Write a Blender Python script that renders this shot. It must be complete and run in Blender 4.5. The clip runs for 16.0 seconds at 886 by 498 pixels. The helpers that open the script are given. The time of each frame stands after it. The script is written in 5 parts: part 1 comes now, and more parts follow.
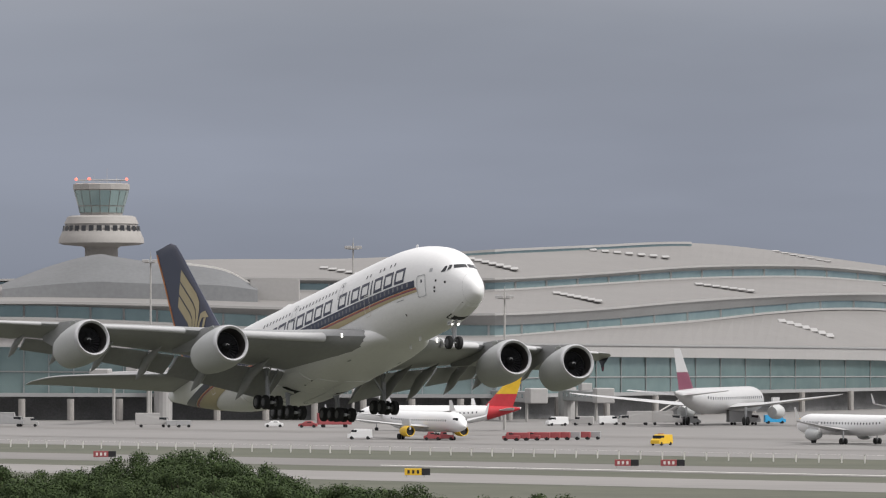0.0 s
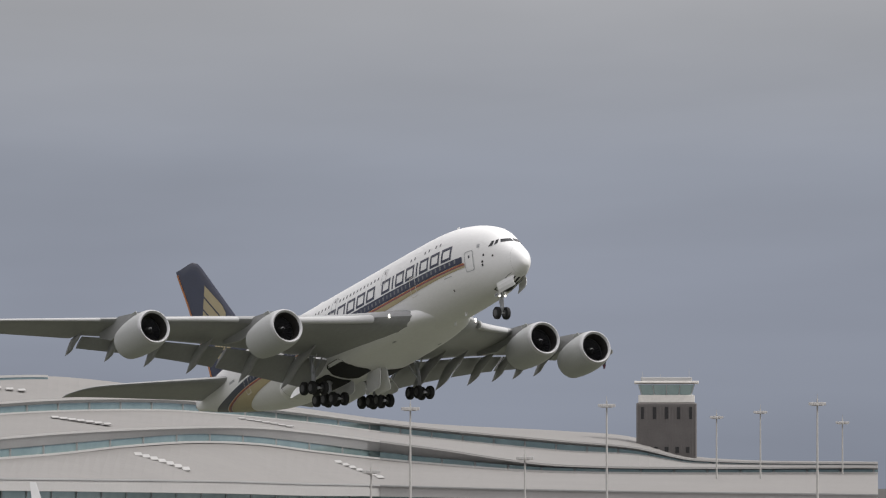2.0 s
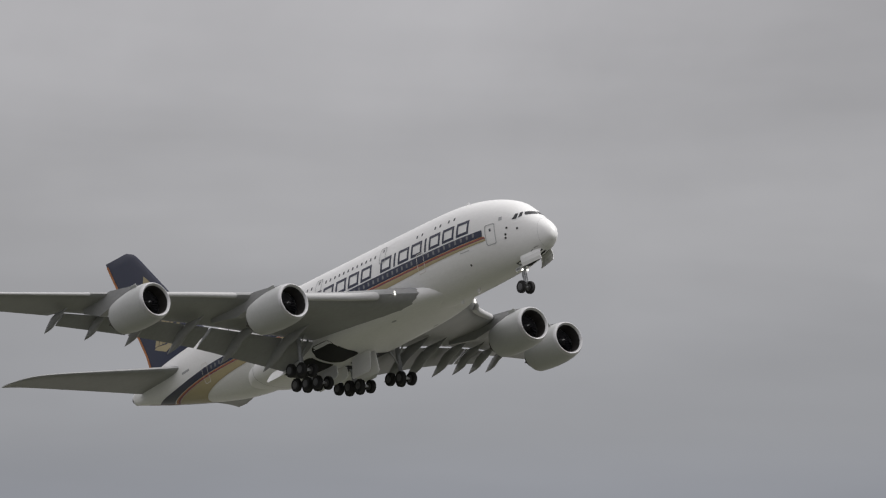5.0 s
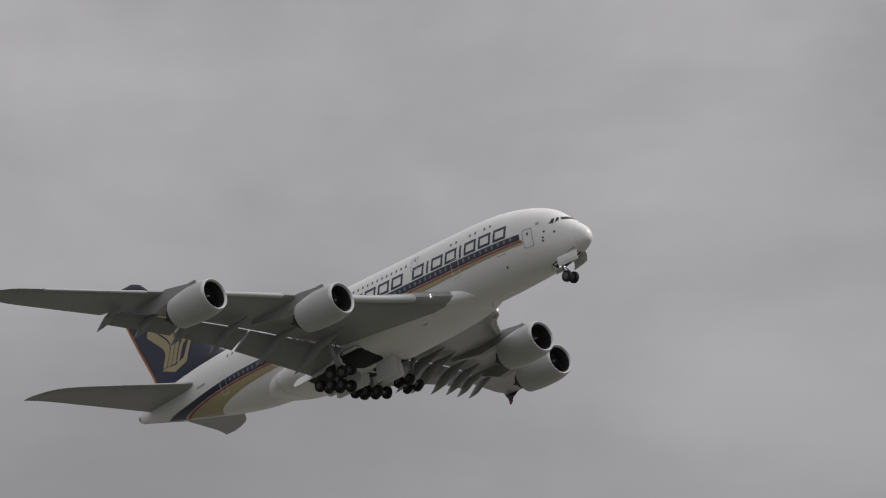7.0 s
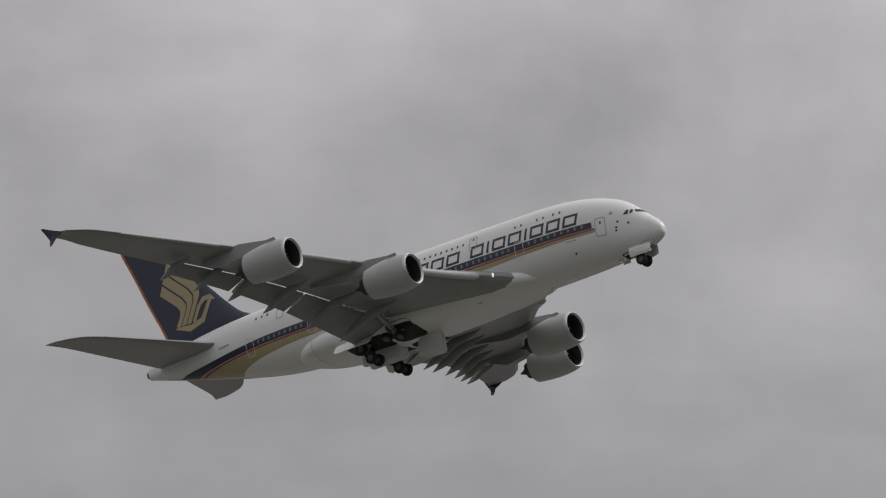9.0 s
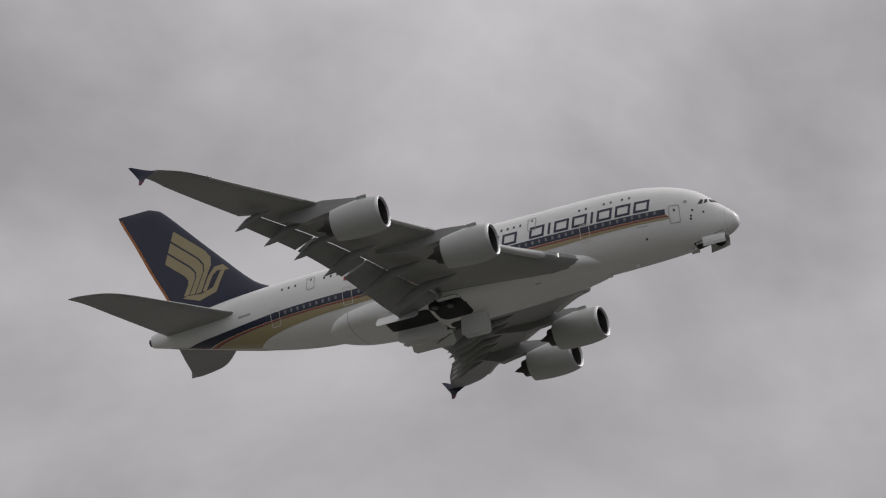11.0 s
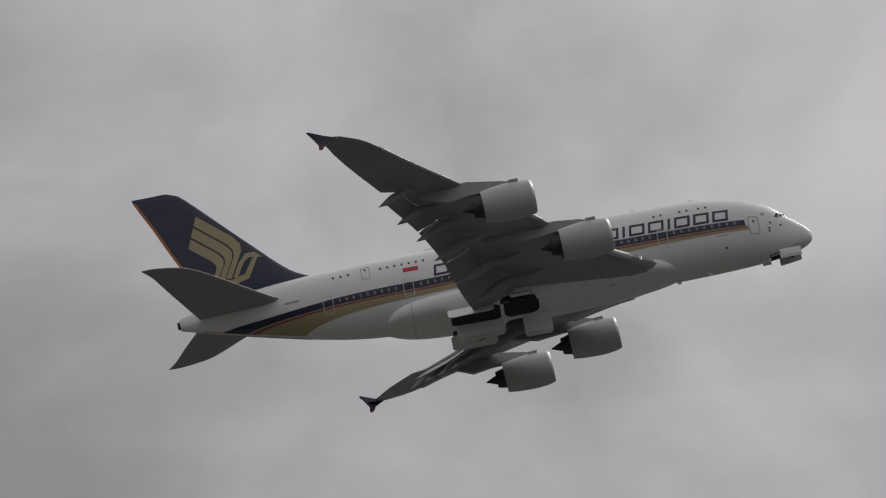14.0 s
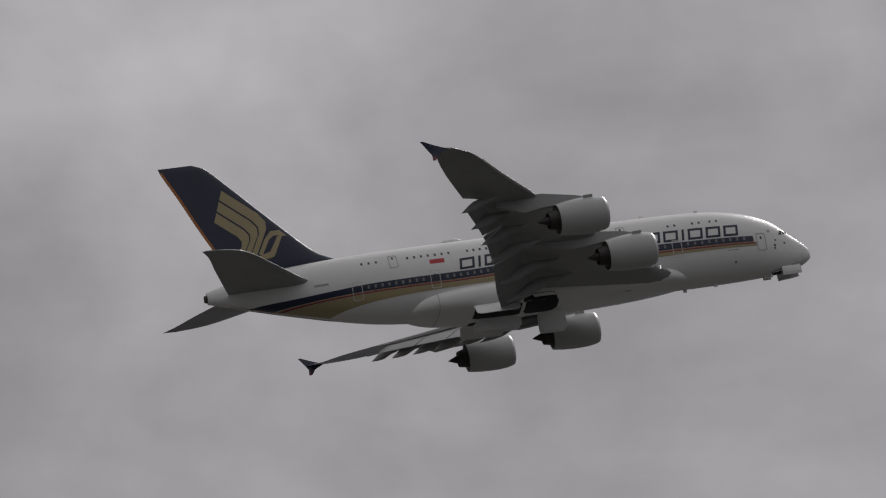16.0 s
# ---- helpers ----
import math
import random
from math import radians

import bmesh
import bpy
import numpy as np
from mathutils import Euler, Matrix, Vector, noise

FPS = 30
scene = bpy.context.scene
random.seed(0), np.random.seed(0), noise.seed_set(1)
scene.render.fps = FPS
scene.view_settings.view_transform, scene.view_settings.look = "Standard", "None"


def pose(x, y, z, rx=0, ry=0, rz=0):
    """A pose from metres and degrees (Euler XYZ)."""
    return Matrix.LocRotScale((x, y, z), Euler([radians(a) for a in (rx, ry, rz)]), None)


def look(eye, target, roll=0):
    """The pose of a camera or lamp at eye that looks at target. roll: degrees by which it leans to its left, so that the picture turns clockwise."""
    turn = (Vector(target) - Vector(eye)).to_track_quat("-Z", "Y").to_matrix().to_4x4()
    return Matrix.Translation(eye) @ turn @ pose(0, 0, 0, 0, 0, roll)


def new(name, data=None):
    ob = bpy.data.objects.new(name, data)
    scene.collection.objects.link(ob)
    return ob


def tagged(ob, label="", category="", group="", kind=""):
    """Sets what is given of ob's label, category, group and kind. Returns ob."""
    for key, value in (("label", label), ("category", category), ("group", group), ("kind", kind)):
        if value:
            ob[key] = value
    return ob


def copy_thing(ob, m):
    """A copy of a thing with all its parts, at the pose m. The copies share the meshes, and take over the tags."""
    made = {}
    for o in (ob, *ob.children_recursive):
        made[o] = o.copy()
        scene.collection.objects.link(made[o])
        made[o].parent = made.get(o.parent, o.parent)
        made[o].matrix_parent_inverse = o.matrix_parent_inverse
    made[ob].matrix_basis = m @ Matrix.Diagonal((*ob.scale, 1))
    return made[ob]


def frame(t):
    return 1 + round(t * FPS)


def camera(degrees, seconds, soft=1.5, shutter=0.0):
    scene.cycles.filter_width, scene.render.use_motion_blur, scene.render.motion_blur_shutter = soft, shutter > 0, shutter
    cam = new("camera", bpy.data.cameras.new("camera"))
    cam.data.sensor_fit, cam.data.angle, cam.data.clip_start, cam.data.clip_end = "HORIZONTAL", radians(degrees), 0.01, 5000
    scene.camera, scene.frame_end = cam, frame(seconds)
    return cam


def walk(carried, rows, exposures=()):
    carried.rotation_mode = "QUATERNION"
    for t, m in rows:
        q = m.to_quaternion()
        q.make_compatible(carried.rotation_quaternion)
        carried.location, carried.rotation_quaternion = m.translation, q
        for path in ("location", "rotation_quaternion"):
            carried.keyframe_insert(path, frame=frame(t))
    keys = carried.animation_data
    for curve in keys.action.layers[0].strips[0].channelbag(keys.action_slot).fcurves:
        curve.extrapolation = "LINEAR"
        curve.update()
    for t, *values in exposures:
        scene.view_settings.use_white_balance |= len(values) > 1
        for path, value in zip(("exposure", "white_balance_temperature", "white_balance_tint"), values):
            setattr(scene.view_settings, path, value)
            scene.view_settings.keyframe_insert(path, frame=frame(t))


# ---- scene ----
cam = camera(8.541, 16.0, soft=1.2)
CAMERA_ROWS = [
    (0.0, 0.000, 0.769),
    (0.5, 1.497, 1.026),
    (1.0, 2.964, 1.296),
    (1.5, 4.392, 1.626),
    (2.0, 6.210, 2.056),
    (2.5, 7.836, 2.879),
    (3.0, 9.149, 3.600),
    (3.5, 10.358, 4.047),
    (4.0, 11.732, 4.542),
    (4.2, 12.441, 4.939),
    (4.6, 13.710, 5.582),
    (5.1, 15.290, 6.386),
    (5.7, 17.175, 7.351),
    (6.3, 19.048, 8.316),
    (6.5, 19.972, 8.870),
    (7.0, 22.088, 10.229),
    (7.5, 24.083, 11.275),
    (8.0, 26.496, 12.280),
    (8.5, 28.774, 13.723),
    (9.0, 31.504, 14.674),
    (9.2, 32.673, 15.051),
    (9.8, 36.499, 15.959),
    (10.5, 40.962, 17.018),
    (11.3, 46.060, 18.229),
    (11.5, 47.998, 18.403),
    (12.0, 50.834, 18.807),
    (12.5, 54.447, 19.212),
    (13.0, 57.653, 19.381),
    (13.5, 61.520, 19.702),
    (14.0, 65.016, 20.039),
    (14.5, 68.096, 19.867),
    (15.0, 71.568, 19.582),
    (15.5, 74.648, 19.505),
    (16.0, 78.634, 19.595),
]
FLIGHT_ROWS = [
    (0.0, -12.48, 577.08, 20.06, -2.73, -11.51, -63.43),
    (0.5, 2.67, 562.20, 22.42, -2.55, -12.46, -64.17),
    (1.0, 21.13, 599.75, 25.79, -1.93, -13.66, -65.04),
    (1.5, 40.02, 629.17, 29.81, -1.86, -14.17, -65.68),
    (2.0, 56.90, 609.38, 34.62, -1.78, -14.17, -66.22),
    (2.5, 71.96, 589.76, 39.70, -1.28, -14.11, -66.82),
    (3.0, 86.28, 568.31, 45.24, -0.83, -13.58, -67.36),
    (3.5, 99.70, 550.66, 51.01, -0.59, -12.92, -67.70),
    (4.0, 118.05, 568.01, 59.68, -1.09, -12.18, -67.56),
    (4.2, 114.18, 568.90, 62.75, -1.08, -11.87, -66.83),
    (4.6, 128.12, 572.58, 70.84, -0.99, -12.13, -66.86),
    (5.1, 145.79, 576.67, 81.20, -0.88, -12.44, -66.90),
    (5.7, 167.28, 580.84, 94.02, -0.74, -12.82, -66.95),
    (6.3, 189.05, 584.17, 107.26, -0.60, -13.20, -66.99),
    (6.5, 203.62, 592.73, 113.83, -0.99, -12.95, -67.14),
    (7.0, 228.95, 589.62, 126.81, -1.17, -12.69, -67.24),
    (7.5, 248.51, 573.24, 139.57, -1.06, -12.09, -67.49),
    (8.0, 275.44, 566.56, 154.82, -1.09, -11.07, -67.79),
    (8.5, 290.32, 534.80, 162.59, -0.94, -9.67, -67.81),
    (9.0, 325.11, 540.49, 180.53, -0.80, -7.87, -67.79),
    (9.2, 347.15, 552.26, 190.80, -0.69, -7.31, -67.79),
    (9.8, 377.22, 517.83, 199.40, -0.96, -7.16, -67.82),
    (10.5, 408.45, 475.83, 209.05, -1.27, -6.98, -67.86),
    (11.3, 438.95, 425.91, 219.57, -1.63, -6.77, -67.90),
    (11.5, 447.91, 409.35, 220.38, -1.93, -6.72, -67.70),
    (12.0, 456.80, 378.45, 221.74, -1.99, -8.46, -67.56),
    (12.5, 513.15, 368.32, 240.78, -1.88, -8.74, -67.69),
    (13.0, 527.78, 336.91, 241.34, -1.93, -9.80, -67.64),
    (13.5, 546.95, 291.83, 241.58, -2.12, -9.71, -67.93),
    (14.0, 560.48, 255.45, 242.59, -1.61, -10.46, -67.91),
    (14.5, 573.03, 229.79, 241.86, -0.46, -11.17, -67.76),
    (15.0, 590.46, 190.35, 241.75, 0.64, -10.97, -68.05),
    (15.5, 605.86, 158.55, 242.55, 1.29, -11.40, -68.18),
    (16.0, 623.40, 118.05, 244.25, 1.38, -10.95, -68.15),
]
EYE = (0.0, 0.0, 22.0)


def aim(bearing, climb):
    """The way of sight for a bearing clockwise from +y and an angle above the horizon, in degrees."""
    a, e = radians(bearing), radians(climb)
    way = Vector((math.sin(a) * math.cos(e), math.cos(a) * math.cos(e), math.sin(e)))
    return look(EYE, Vector(EYE) + 1000 * way)


walk(cam, [(t, aim(a, e)) for t, a, e in CAMERA_ROWS],
     exposures=[(0.0, 0.12), (2.5, 0.10), (3.5, 0.06), (4.2, -0.02), (6.3, -0.4), (8.5, -0.70), (9.2, -0.68), (11.4, -0.64), (12.5, -0.80), (14.0, -0.92), (16.0, -1.12)])

# ---- light ----
world = bpy.data.worlds.new("overcast")
scene.world = world
world.use_nodes = True


def link(tree, a, b):
    tree.links.new(a, b)


def overcast_sky():
    """Sky texture mixed with layered cloud cover: slate near the horizon, lighter and broken higher up."""
    tr = world.node_tree
    tr.nodes.clear()
    n = tr.nodes.new
    out, bg = n("ShaderNodeOutputWorld"), n("ShaderNodeBackground")
    sky = n("ShaderNodeTexSky")
    sky.sky_type, sky.sun_disc = "NISHITA", False
    sky.sun_elevation, sky.sun_rotation = radians(48), radians(75)
    co = n("ShaderNodeTexCoord")
    sep = n("ShaderNodeSeparateXYZ")
    link(tr, co.outputs["Generated"], sep.inputs[0])
    ramp = n("ShaderNodeValToRGB")
    els = ramp.color_ramp.elements
    stops = SKY_STOPS
    els[0].position, els[0].color = stops[0][0], (*stops[0][1], 1)
    els[1].position, els[1].color = stops[-1][0], (*stops[-1][1], 1)
    for p, c in stops[1:-1]:
        e = els.new(p)
        e.color = (*c, 1)
    link(tr, sep.outputs["Z"], ramp.inputs[0])

    def cloud(scale, detail, rough, stretch, lo, hi, shift):
        mp, nz, mr = n("ShaderNodeMapping"), n("ShaderNodeTexNoise"), n("ShaderNodeMapRange")
        mp.inputs["Scale"].default_value = (1, 1, stretch)
        mp.inputs["Location"].default_value = shift
        nz.inputs["Scale"].default_value, nz.inputs["Detail"].default_value, nz.inputs["Roughness"].default_value = scale, detail, rough
        nz.inputs["Distortion"].default_value = 0.18
        mr.inputs["From Min"].default_value, mr.inputs["From Max"].default_value = 0.32, 0.68
        mr.inputs["To Min"].default_value, mr.inputs["To Max"].default_value = lo, hi
        link(tr, co.outputs["Generated"], mp.inputs[0])
        link(tr, mp.outputs[0], nz.inputs["Vector"])
        link(tr, nz.outputs["Fac"], mr.inputs["Value"])
        return mr.outputs[0]

    def mul(a, b):
        m = n("ShaderNodeMath")
        m.operation = "MULTIPLY"
        link(tr, a, m.inputs[0])
        link(tr, b, m.inputs[1])
        return m.outputs[0]

    # the broken structure shows more the higher one looks
    broad = cloud(6.5, 4.0, 0.5, 5.0, 0.91, 1.10, (0.3, 0.1, 0.0))
    fine = cloud(13.0, 7.0, 0.52, 1.25, 0.74, 1.30, (0.7, 0.2, 0.4))
    high = n("ShaderNodeMapRange")
    high.inputs["From Min"].default_value, high.inputs["From Max"].default_value = 0.06, 0.30
    link(tr, sep.outputs["Z"], high.inputs["Value"])
    mixf = n("ShaderNodeMix")
    mixf.inputs[2].default_value = 1.0
    link(tr, high.outputs[0], mixf.inputs[0])
    link(tr, fine, mixf.inputs[3])
    shade = mul(broad, mixf.outputs[0])
    vm = n("ShaderNodeVectorMath")
    vm.operation = "SCALE"
    link(tr, ramp.outputs[0], vm.inputs[0])
    link(tr, shade, vm.inputs["Scale"])
    cover = n("ShaderNodeMix")
    cover.data_type = "RGBA"
    cover.inputs[0].default_value = 0.985
    skys = n("ShaderNodeVectorMath")
    skys.operation = "SCALE"
    skys.inputs["Scale"].default_value = 0.1
    link(tr, sky.outputs[0], skys.inputs[0])
    link(tr, skys.outputs[0], cover.inputs[6])
    link(tr, vm.outputs[0], cover.inputs[7])
    link(tr, cover.outputs[2], bg.inputs["Color"])
    bg.inputs["Strength"].default_value = 1.0
    link(tr, bg.outputs[0], out.inputs["Surface"])


# sine of the height above the horizon, and the cloud's colour there
SKY_STOPS = [
    (0.000, (0.212, 0.234, 0.288)),
    (0.030, (0.246, 0.268, 0.328)),
    (0.050, (0.258, 0.278, 0.330)),
    (0.078, (0.335, 0.340, 0.362)),
    (0.110, (0.390, 0.388, 0.402)),
    (0.200, (0.540, 0.528, 0.545)),
    (0.290, (0.670, 0.650, 0.670)),
    (0.380, (0.740, 0.715, 0.735)),
    (0.600, (0.900, 0.880, 0.900)),
    (1.000, (1.050, 1.030, 1.040)),
]
overcast_sky()
sun = new("sun", bpy.data.lights.new("sun", "SUN"))
sun.data.energy, sun.data.angle, sun.data.color = 2.7, radians(20), (1.0, 0.98, 0.96)
sun.matrix_world = look((0, 0, 0), (-0.62, 0.25, -0.75))

# ---- materials ----


def material(name, color, rough=0.5, metal=0.0, vary=0.12, scale=1.0, fine=12.0, bump=0.0, spread=None, coat=0.0, stretch=(1, 1, 1), emit=0.0, island=0.0):
    """A surface with two scales of variation in its colour and, where wanted, relief."""
    m = bpy.data.materials.new(name)
    m.use_nodes = True
    tr = m.node_tree
    b = tr.nodes["Principled BSDF"]
    n = tr.nodes.new
    b.inputs["Roughness"].default_value, b.inputs["Metallic"].default_value = rough, metal
    b.inputs["Coat Weight"].default_value, b.inputs["Coat Roughness"].default_value = coat, 0.12
    if emit:
        b.inputs["Emission Color"].default_value, b.inputs["Emission Strength"].default_value = (*color, 1), emit
    co, mp = n("ShaderNodeTexCoord"), n("ShaderNodeMapping")
    mp.inputs["Scale"].default_value = stretch
    link(tr, co.outputs["Object"], mp.inputs[0])
    big, small = n("ShaderNodeTexNoise"), n("ShaderNodeTexNoise")
    for t, s, d in ((big, scale, 4), (small, scale * fine, 3)):
        t.inputs["Scale"].default_value, t.inputs["Detail"].default_value = s, d
        link(tr, mp.outputs[0], t.inputs["Vector"])
    add = n("ShaderNodeMath")
    add.operation = "ADD"
    link(tr, big.outputs["Fac"], add.inputs[0])
    link(tr, small.outputs["Fac"], add.inputs[1])
    val = add.outputs[0]
    if island:
        info, a2, m2 = n("ShaderNodeNewGeometry"), n("ShaderNodeMath"), n("ShaderNodeMath")
        m2.operation, a2.operation = "MULTIPLY_ADD", "ADD"
        m2.inputs[1].default_value, m2.inputs[2].default_value = island, -island / 2
        link(tr, info.outputs["Random Per Island"], m2.inputs[0])
        link(tr, val, a2.inputs[0])
        link(tr, m2.outputs[0], a2.inputs[1])
        val = a2.outputs[0]
    mr = n("ShaderNodeMapRange")
    mr.inputs["From Min"].default_value, mr.inputs["From Max"].default_value = 0.65, 1.35
    link(tr, val, mr.inputs["Value"])
    mix = n("ShaderNodeMix")
    mix.data_type = "RGBA"
    other = spread or tuple(c * (1 - 2 * vary) for c in color)
    mix.inputs[6].default_value, mix.inputs[7].default_value = (*other, 1), (*color, 1)
    link(tr, mr.outputs[0], mix.inputs[0])
    link(tr, mix.outputs[2], b.inputs["Base Color"])
    if bump:
        bp = n("ShaderNodeBump")
        bp.inputs["Strength"].default_value, bp.inputs["Distance"].default_value = bump, 0.05
        link(tr, small.outputs["Fac"], bp.inputs["Height"])
        link(tr, bp.outputs[0], b.inputs["Normal"])
    return m


M = {}


def mats():
    M["white"] = material("white_paint", (0.80, 0.80, 0.795), 0.40, vary=0.04, scale=0.35, coat=0.12, stretch=(0.5, 1, 1.5))
    M["grey"] = material("grey_wing_paint", (0.300, 0.304, 0.306), 0.45, vary=0.09, scale=0.4, fine=9, stretch=(0.4, 1, 1), coat=0.1)
    M["cowl"] = material("pale_cowl_paint", (0.47, 0.48, 0.475), 0.5, vary=0.05, scale=0.5, coat=0.08)
    M["navy"] = material("navy_paint", (0.013, 0.019, 0.052), 0.38, vary=0.12, scale=0.6, coat=0.2)
    M["gold"] = material("gold_paint", (0.40, 0.335, 0.19), 0.42, vary=0.06, scale=0.6, coat=0.1)
    M["orange"] = material("orange_paint", (0.46, 0.17, 0.05), 0.42, vary=0.06)
    M["maroon"] = material("maroon_paint", (0.20, 0.05, 0.09), 0.45, vary=0.1)
    M["red"] = material("red_paint", (0.55, 0.04, 0.05), 0.45, vary=0.1)
    M["metal"] = material("bare_metal", (0.56, 0.56, 0.57), 0.5, 0.75, vary=0.05)
    # near-black parts; on the wheel bays the colour stands for the shade inside
    M["dark"] = material("near_black_and_bay_shade", (0.018, 0.018, 0.02), 0.75, vary=0.3, scale=0.8)
    M["burnt"] = material("heat_stained_metal", (0.07, 0.065, 0.062), 0.55, 0.4, vary=0.25)
    M["fan"] = material("fan_blade_titanium", (0.030, 0.030, 0.034), 0.7, 0.1, vary=0.15)
    M["tyre"] = material("tyre_rubber", (0.016, 0.016, 0.017), 0.85, vary=0.2, scale=3)
    M["strut"] = material("gear_steel", (0.42, 0.43, 0.44), 0.4, 0.4, vary=0.15, scale=2)
    M["glass"] = material("dark_cockpit_glass", (0.02, 0.022, 0.026), 0.08, vary=0.1)
    M["pane"] = material("cabin_pane", (0.09, 0.095, 0.11), 0.15, vary=0.15)
    M["frost"] = material("pale_cabin_pane", (0.27, 0.275, 0.29), 0.2, vary=0.2, scale=1.5)
    M["seam"] = material("door_seam_paint", (0.40, 0.41, 0.42), 0.5, vary=0.1)
    M["lamp"] = material("landing_light", (1.0, 0.97, 0.9), 0.2, emit=1.8)
    M["beacon"] = material("red_beacon", (1.0, 0.12, 0.08), 0.3, emit=2.5)
    M["apron"] = material("apron_concrete", (0.222, 0.213, 0.204), 0.9, vary=0.10, scale=0.02, fine=14, stretch=(0.35, 1, 1))
    M["asphalt"] = material("taxiway_asphalt", (0.20, 0.19, 0.18), 0.9, vary=0.12, scale=0.02, fine=14, stretch=(0.3, 1, 1))
    M["runway"] = material("runway_concrete", (0.246, 0.234, 0.222), 0.9, vary=0.10, scale=0.02, fine=14, stretch=(0.25, 1, 1))
    # assumed ground, set dark so little light bounces onto the airliner's underside
    M["scrub"] = material("scrub_dark_for_belly", (0.058, 0.056, 0.053), 0.95, spread=(0.034, 0.034, 0.032), scale=0.01, fine=14)
    M["rim"] = material("wheel_rim_alloy", (0.11, 0.11, 0.115), 0.5, 0.3, vary=0.15, scale=2)
    M["grass"] = material("dry_grass", (0.104, 0.106, 0.076), 0.95, spread=(0.064, 0.068, 0.048), scale=0.06, fine=12, stretch=(0.4, 1, 1))
    M["roof"] = material("terminal_roof_panels", (0.208, 0.198, 0.188), 0.6, vary=0.06, scale=0.05, fine=10)
    M["fascia"] = material("pale_fascia_panels", (0.40, 0.39, 0.38), 0.5, vary=0.05, scale=0.1)
    M["soffit"] = material("grey_soffit", (0.34, 0.34, 0.34), 0.6, vary=0.06, scale=0.1)
    M["teal"] = material("teal_curtain_glass", (0.36, 0.47, 0.47), 0.10, 0.6, spread=(0.27, 0.37, 0.37), scale=0.05, fine=6)
    # undercroft: shade put into the colour, lightened in place of haze; also the gate
    M["shade"] = material("undercroft_shade_and_gate", (0.26, 0.262, 0.265), 0.8, vary=0.2, scale=0.2)
    M["post"] = material("galvanised_post", (0.42, 0.41, 0.39), 0.6, vary=0.1)
    M["slate"] = material("slate_grey_roof", (0.150, 0.154, 0.158), 0.7, vary=0.12, scale=0.1, fine=10)
    M["concrete"] = material("tower_concrete", (0.36, 0.342, 0.322), 0.8, vary=0.08, scale=0.15, fine=10)
    M["brown"] = material("brown_cladding", (0.15, 0.14, 0.135), 0.7, vary=0.12, scale=0.2, fine=10)
    M["line"] = material("white_line_paint", (0.72, 0.70, 0.66), 0.7, vary=0.1)
    M["leaf"] = material("pine_needles", (0.052, 0.080, 0.024), 1.0, spread=(0.022, 0.038, 0.011), scale=0.8, fine=8, island=0.5)
    M["bark"] = material("pine_bark", (0.12, 0.09, 0.065), 0.9, vary=0.2, scale=2)
    M["skyblue"] = material("sky_blue_paint", (0.05, 0.40, 0.74), 0.4, vary=0.05, scale=0.4)
    M["green"] = material("leaf_green_paint", (0.06, 0.30, 0.09), 0.4, vary=0.08, scale=0.4)
    M["sand"] = material("grey_white_paint", (0.50, 0.50, 0.50), 0.4, vary=0.05, scale=0.4)
    M["yellow"] = material("yellow_paint", (0.75, 0.47, 0.03), 0.45, vary=0.08)
    M["vred"] = material("faded_red_paint", (0.33, 0.07, 0.075), 0.5, vary=0.1)


mats()

# ---- shapes ----


def part(name, bm, mat, parent=None, label="", smooth=None):
    """Link a bmesh as one mesh object, under a thing or a part."""
    me = bpy.data.meshes.new(name)
    bmesh.ops.recalc_face_normals(bm, faces=bm.faces)
    bm.to_mesh(me)
    bm.free()
    for x in (mat if isinstance(mat, (list, tuple)) else [mat]):
        me.materials.append(M[x])
    if smooth:
        me.shade_smooth()
        me.set_sharp_from_angle(angle=radians(smooth))
    ob = new(name, me)
    if parent:
        ob.parent = parent
    if label:
        tagged(ob, label)
    return ob


def empty(name, label, category, group="", kind=""):
    return tagged(new(name), label, category, group, kind)


def loft(rings, close=True, cap=True, bm=None, mat=0):
    """Skin over rings of equal length."""
    bm = bm or bmesh.new()
    vs = [[bm.verts.new(p) for p in r] for r in rings]
    k = len(rings[0])
    for a, b in zip(vs, vs[1:]):
        for i in range(k if close else k - 1):
            j = (i + 1) % k
            try:
                bm.faces.new((a[i], a[j], b[j], b[i])).material_index = mat
            except ValueError:
                pass
    if cap and close:
        for r in (vs[0][::-1], vs[-1]):
            try:
                bm.faces.new(r).material_index = mat
            except ValueError:
                pass
    return bm


def box(sx, sy, sz, at=(0, 0, 0), bevel=0.0, bm=None, turn=None, mat=0):
    bm = bm or bmesh.new()
    m = Matrix.Translation(at) @ (turn or Matrix()) @ Matrix.Diagonal((sx, sy, sz, 1))
    r = bmesh.ops.create_cube(bm, size=1, matrix=m)
    for f in {f for v in r["verts"] for f in v.link_faces}:
        f.material_index = mat
    if bevel:
        bmesh.ops.bevel(bm, geom=list({e for v in r["verts"] for e in v.link_edges}), offset=bevel, segments=1, affect="EDGES")
    return bm


def rod(a, b, r1, r2=None, seg=10, bm=None, mat=0):
    """A round bar from a to b."""
    bm = bm or bmesh.new()
    a, b = Vector(a), Vector(b)
    d = b - a
    q = d.to_track_quat("Z", "Y").to_matrix().to_4x4()
    m = Matrix.Translation((a + b) / 2) @ q
    r = bmesh.ops.create_cone(bm, cap_ends=True, segments=seg, radius1=r1, radius2=r1 if r2 is None else r2, depth=d.length, matrix=m)
    for f in {f for v in r["verts"] for f in v.link_faces}:
        f.material_index = mat
    return bm


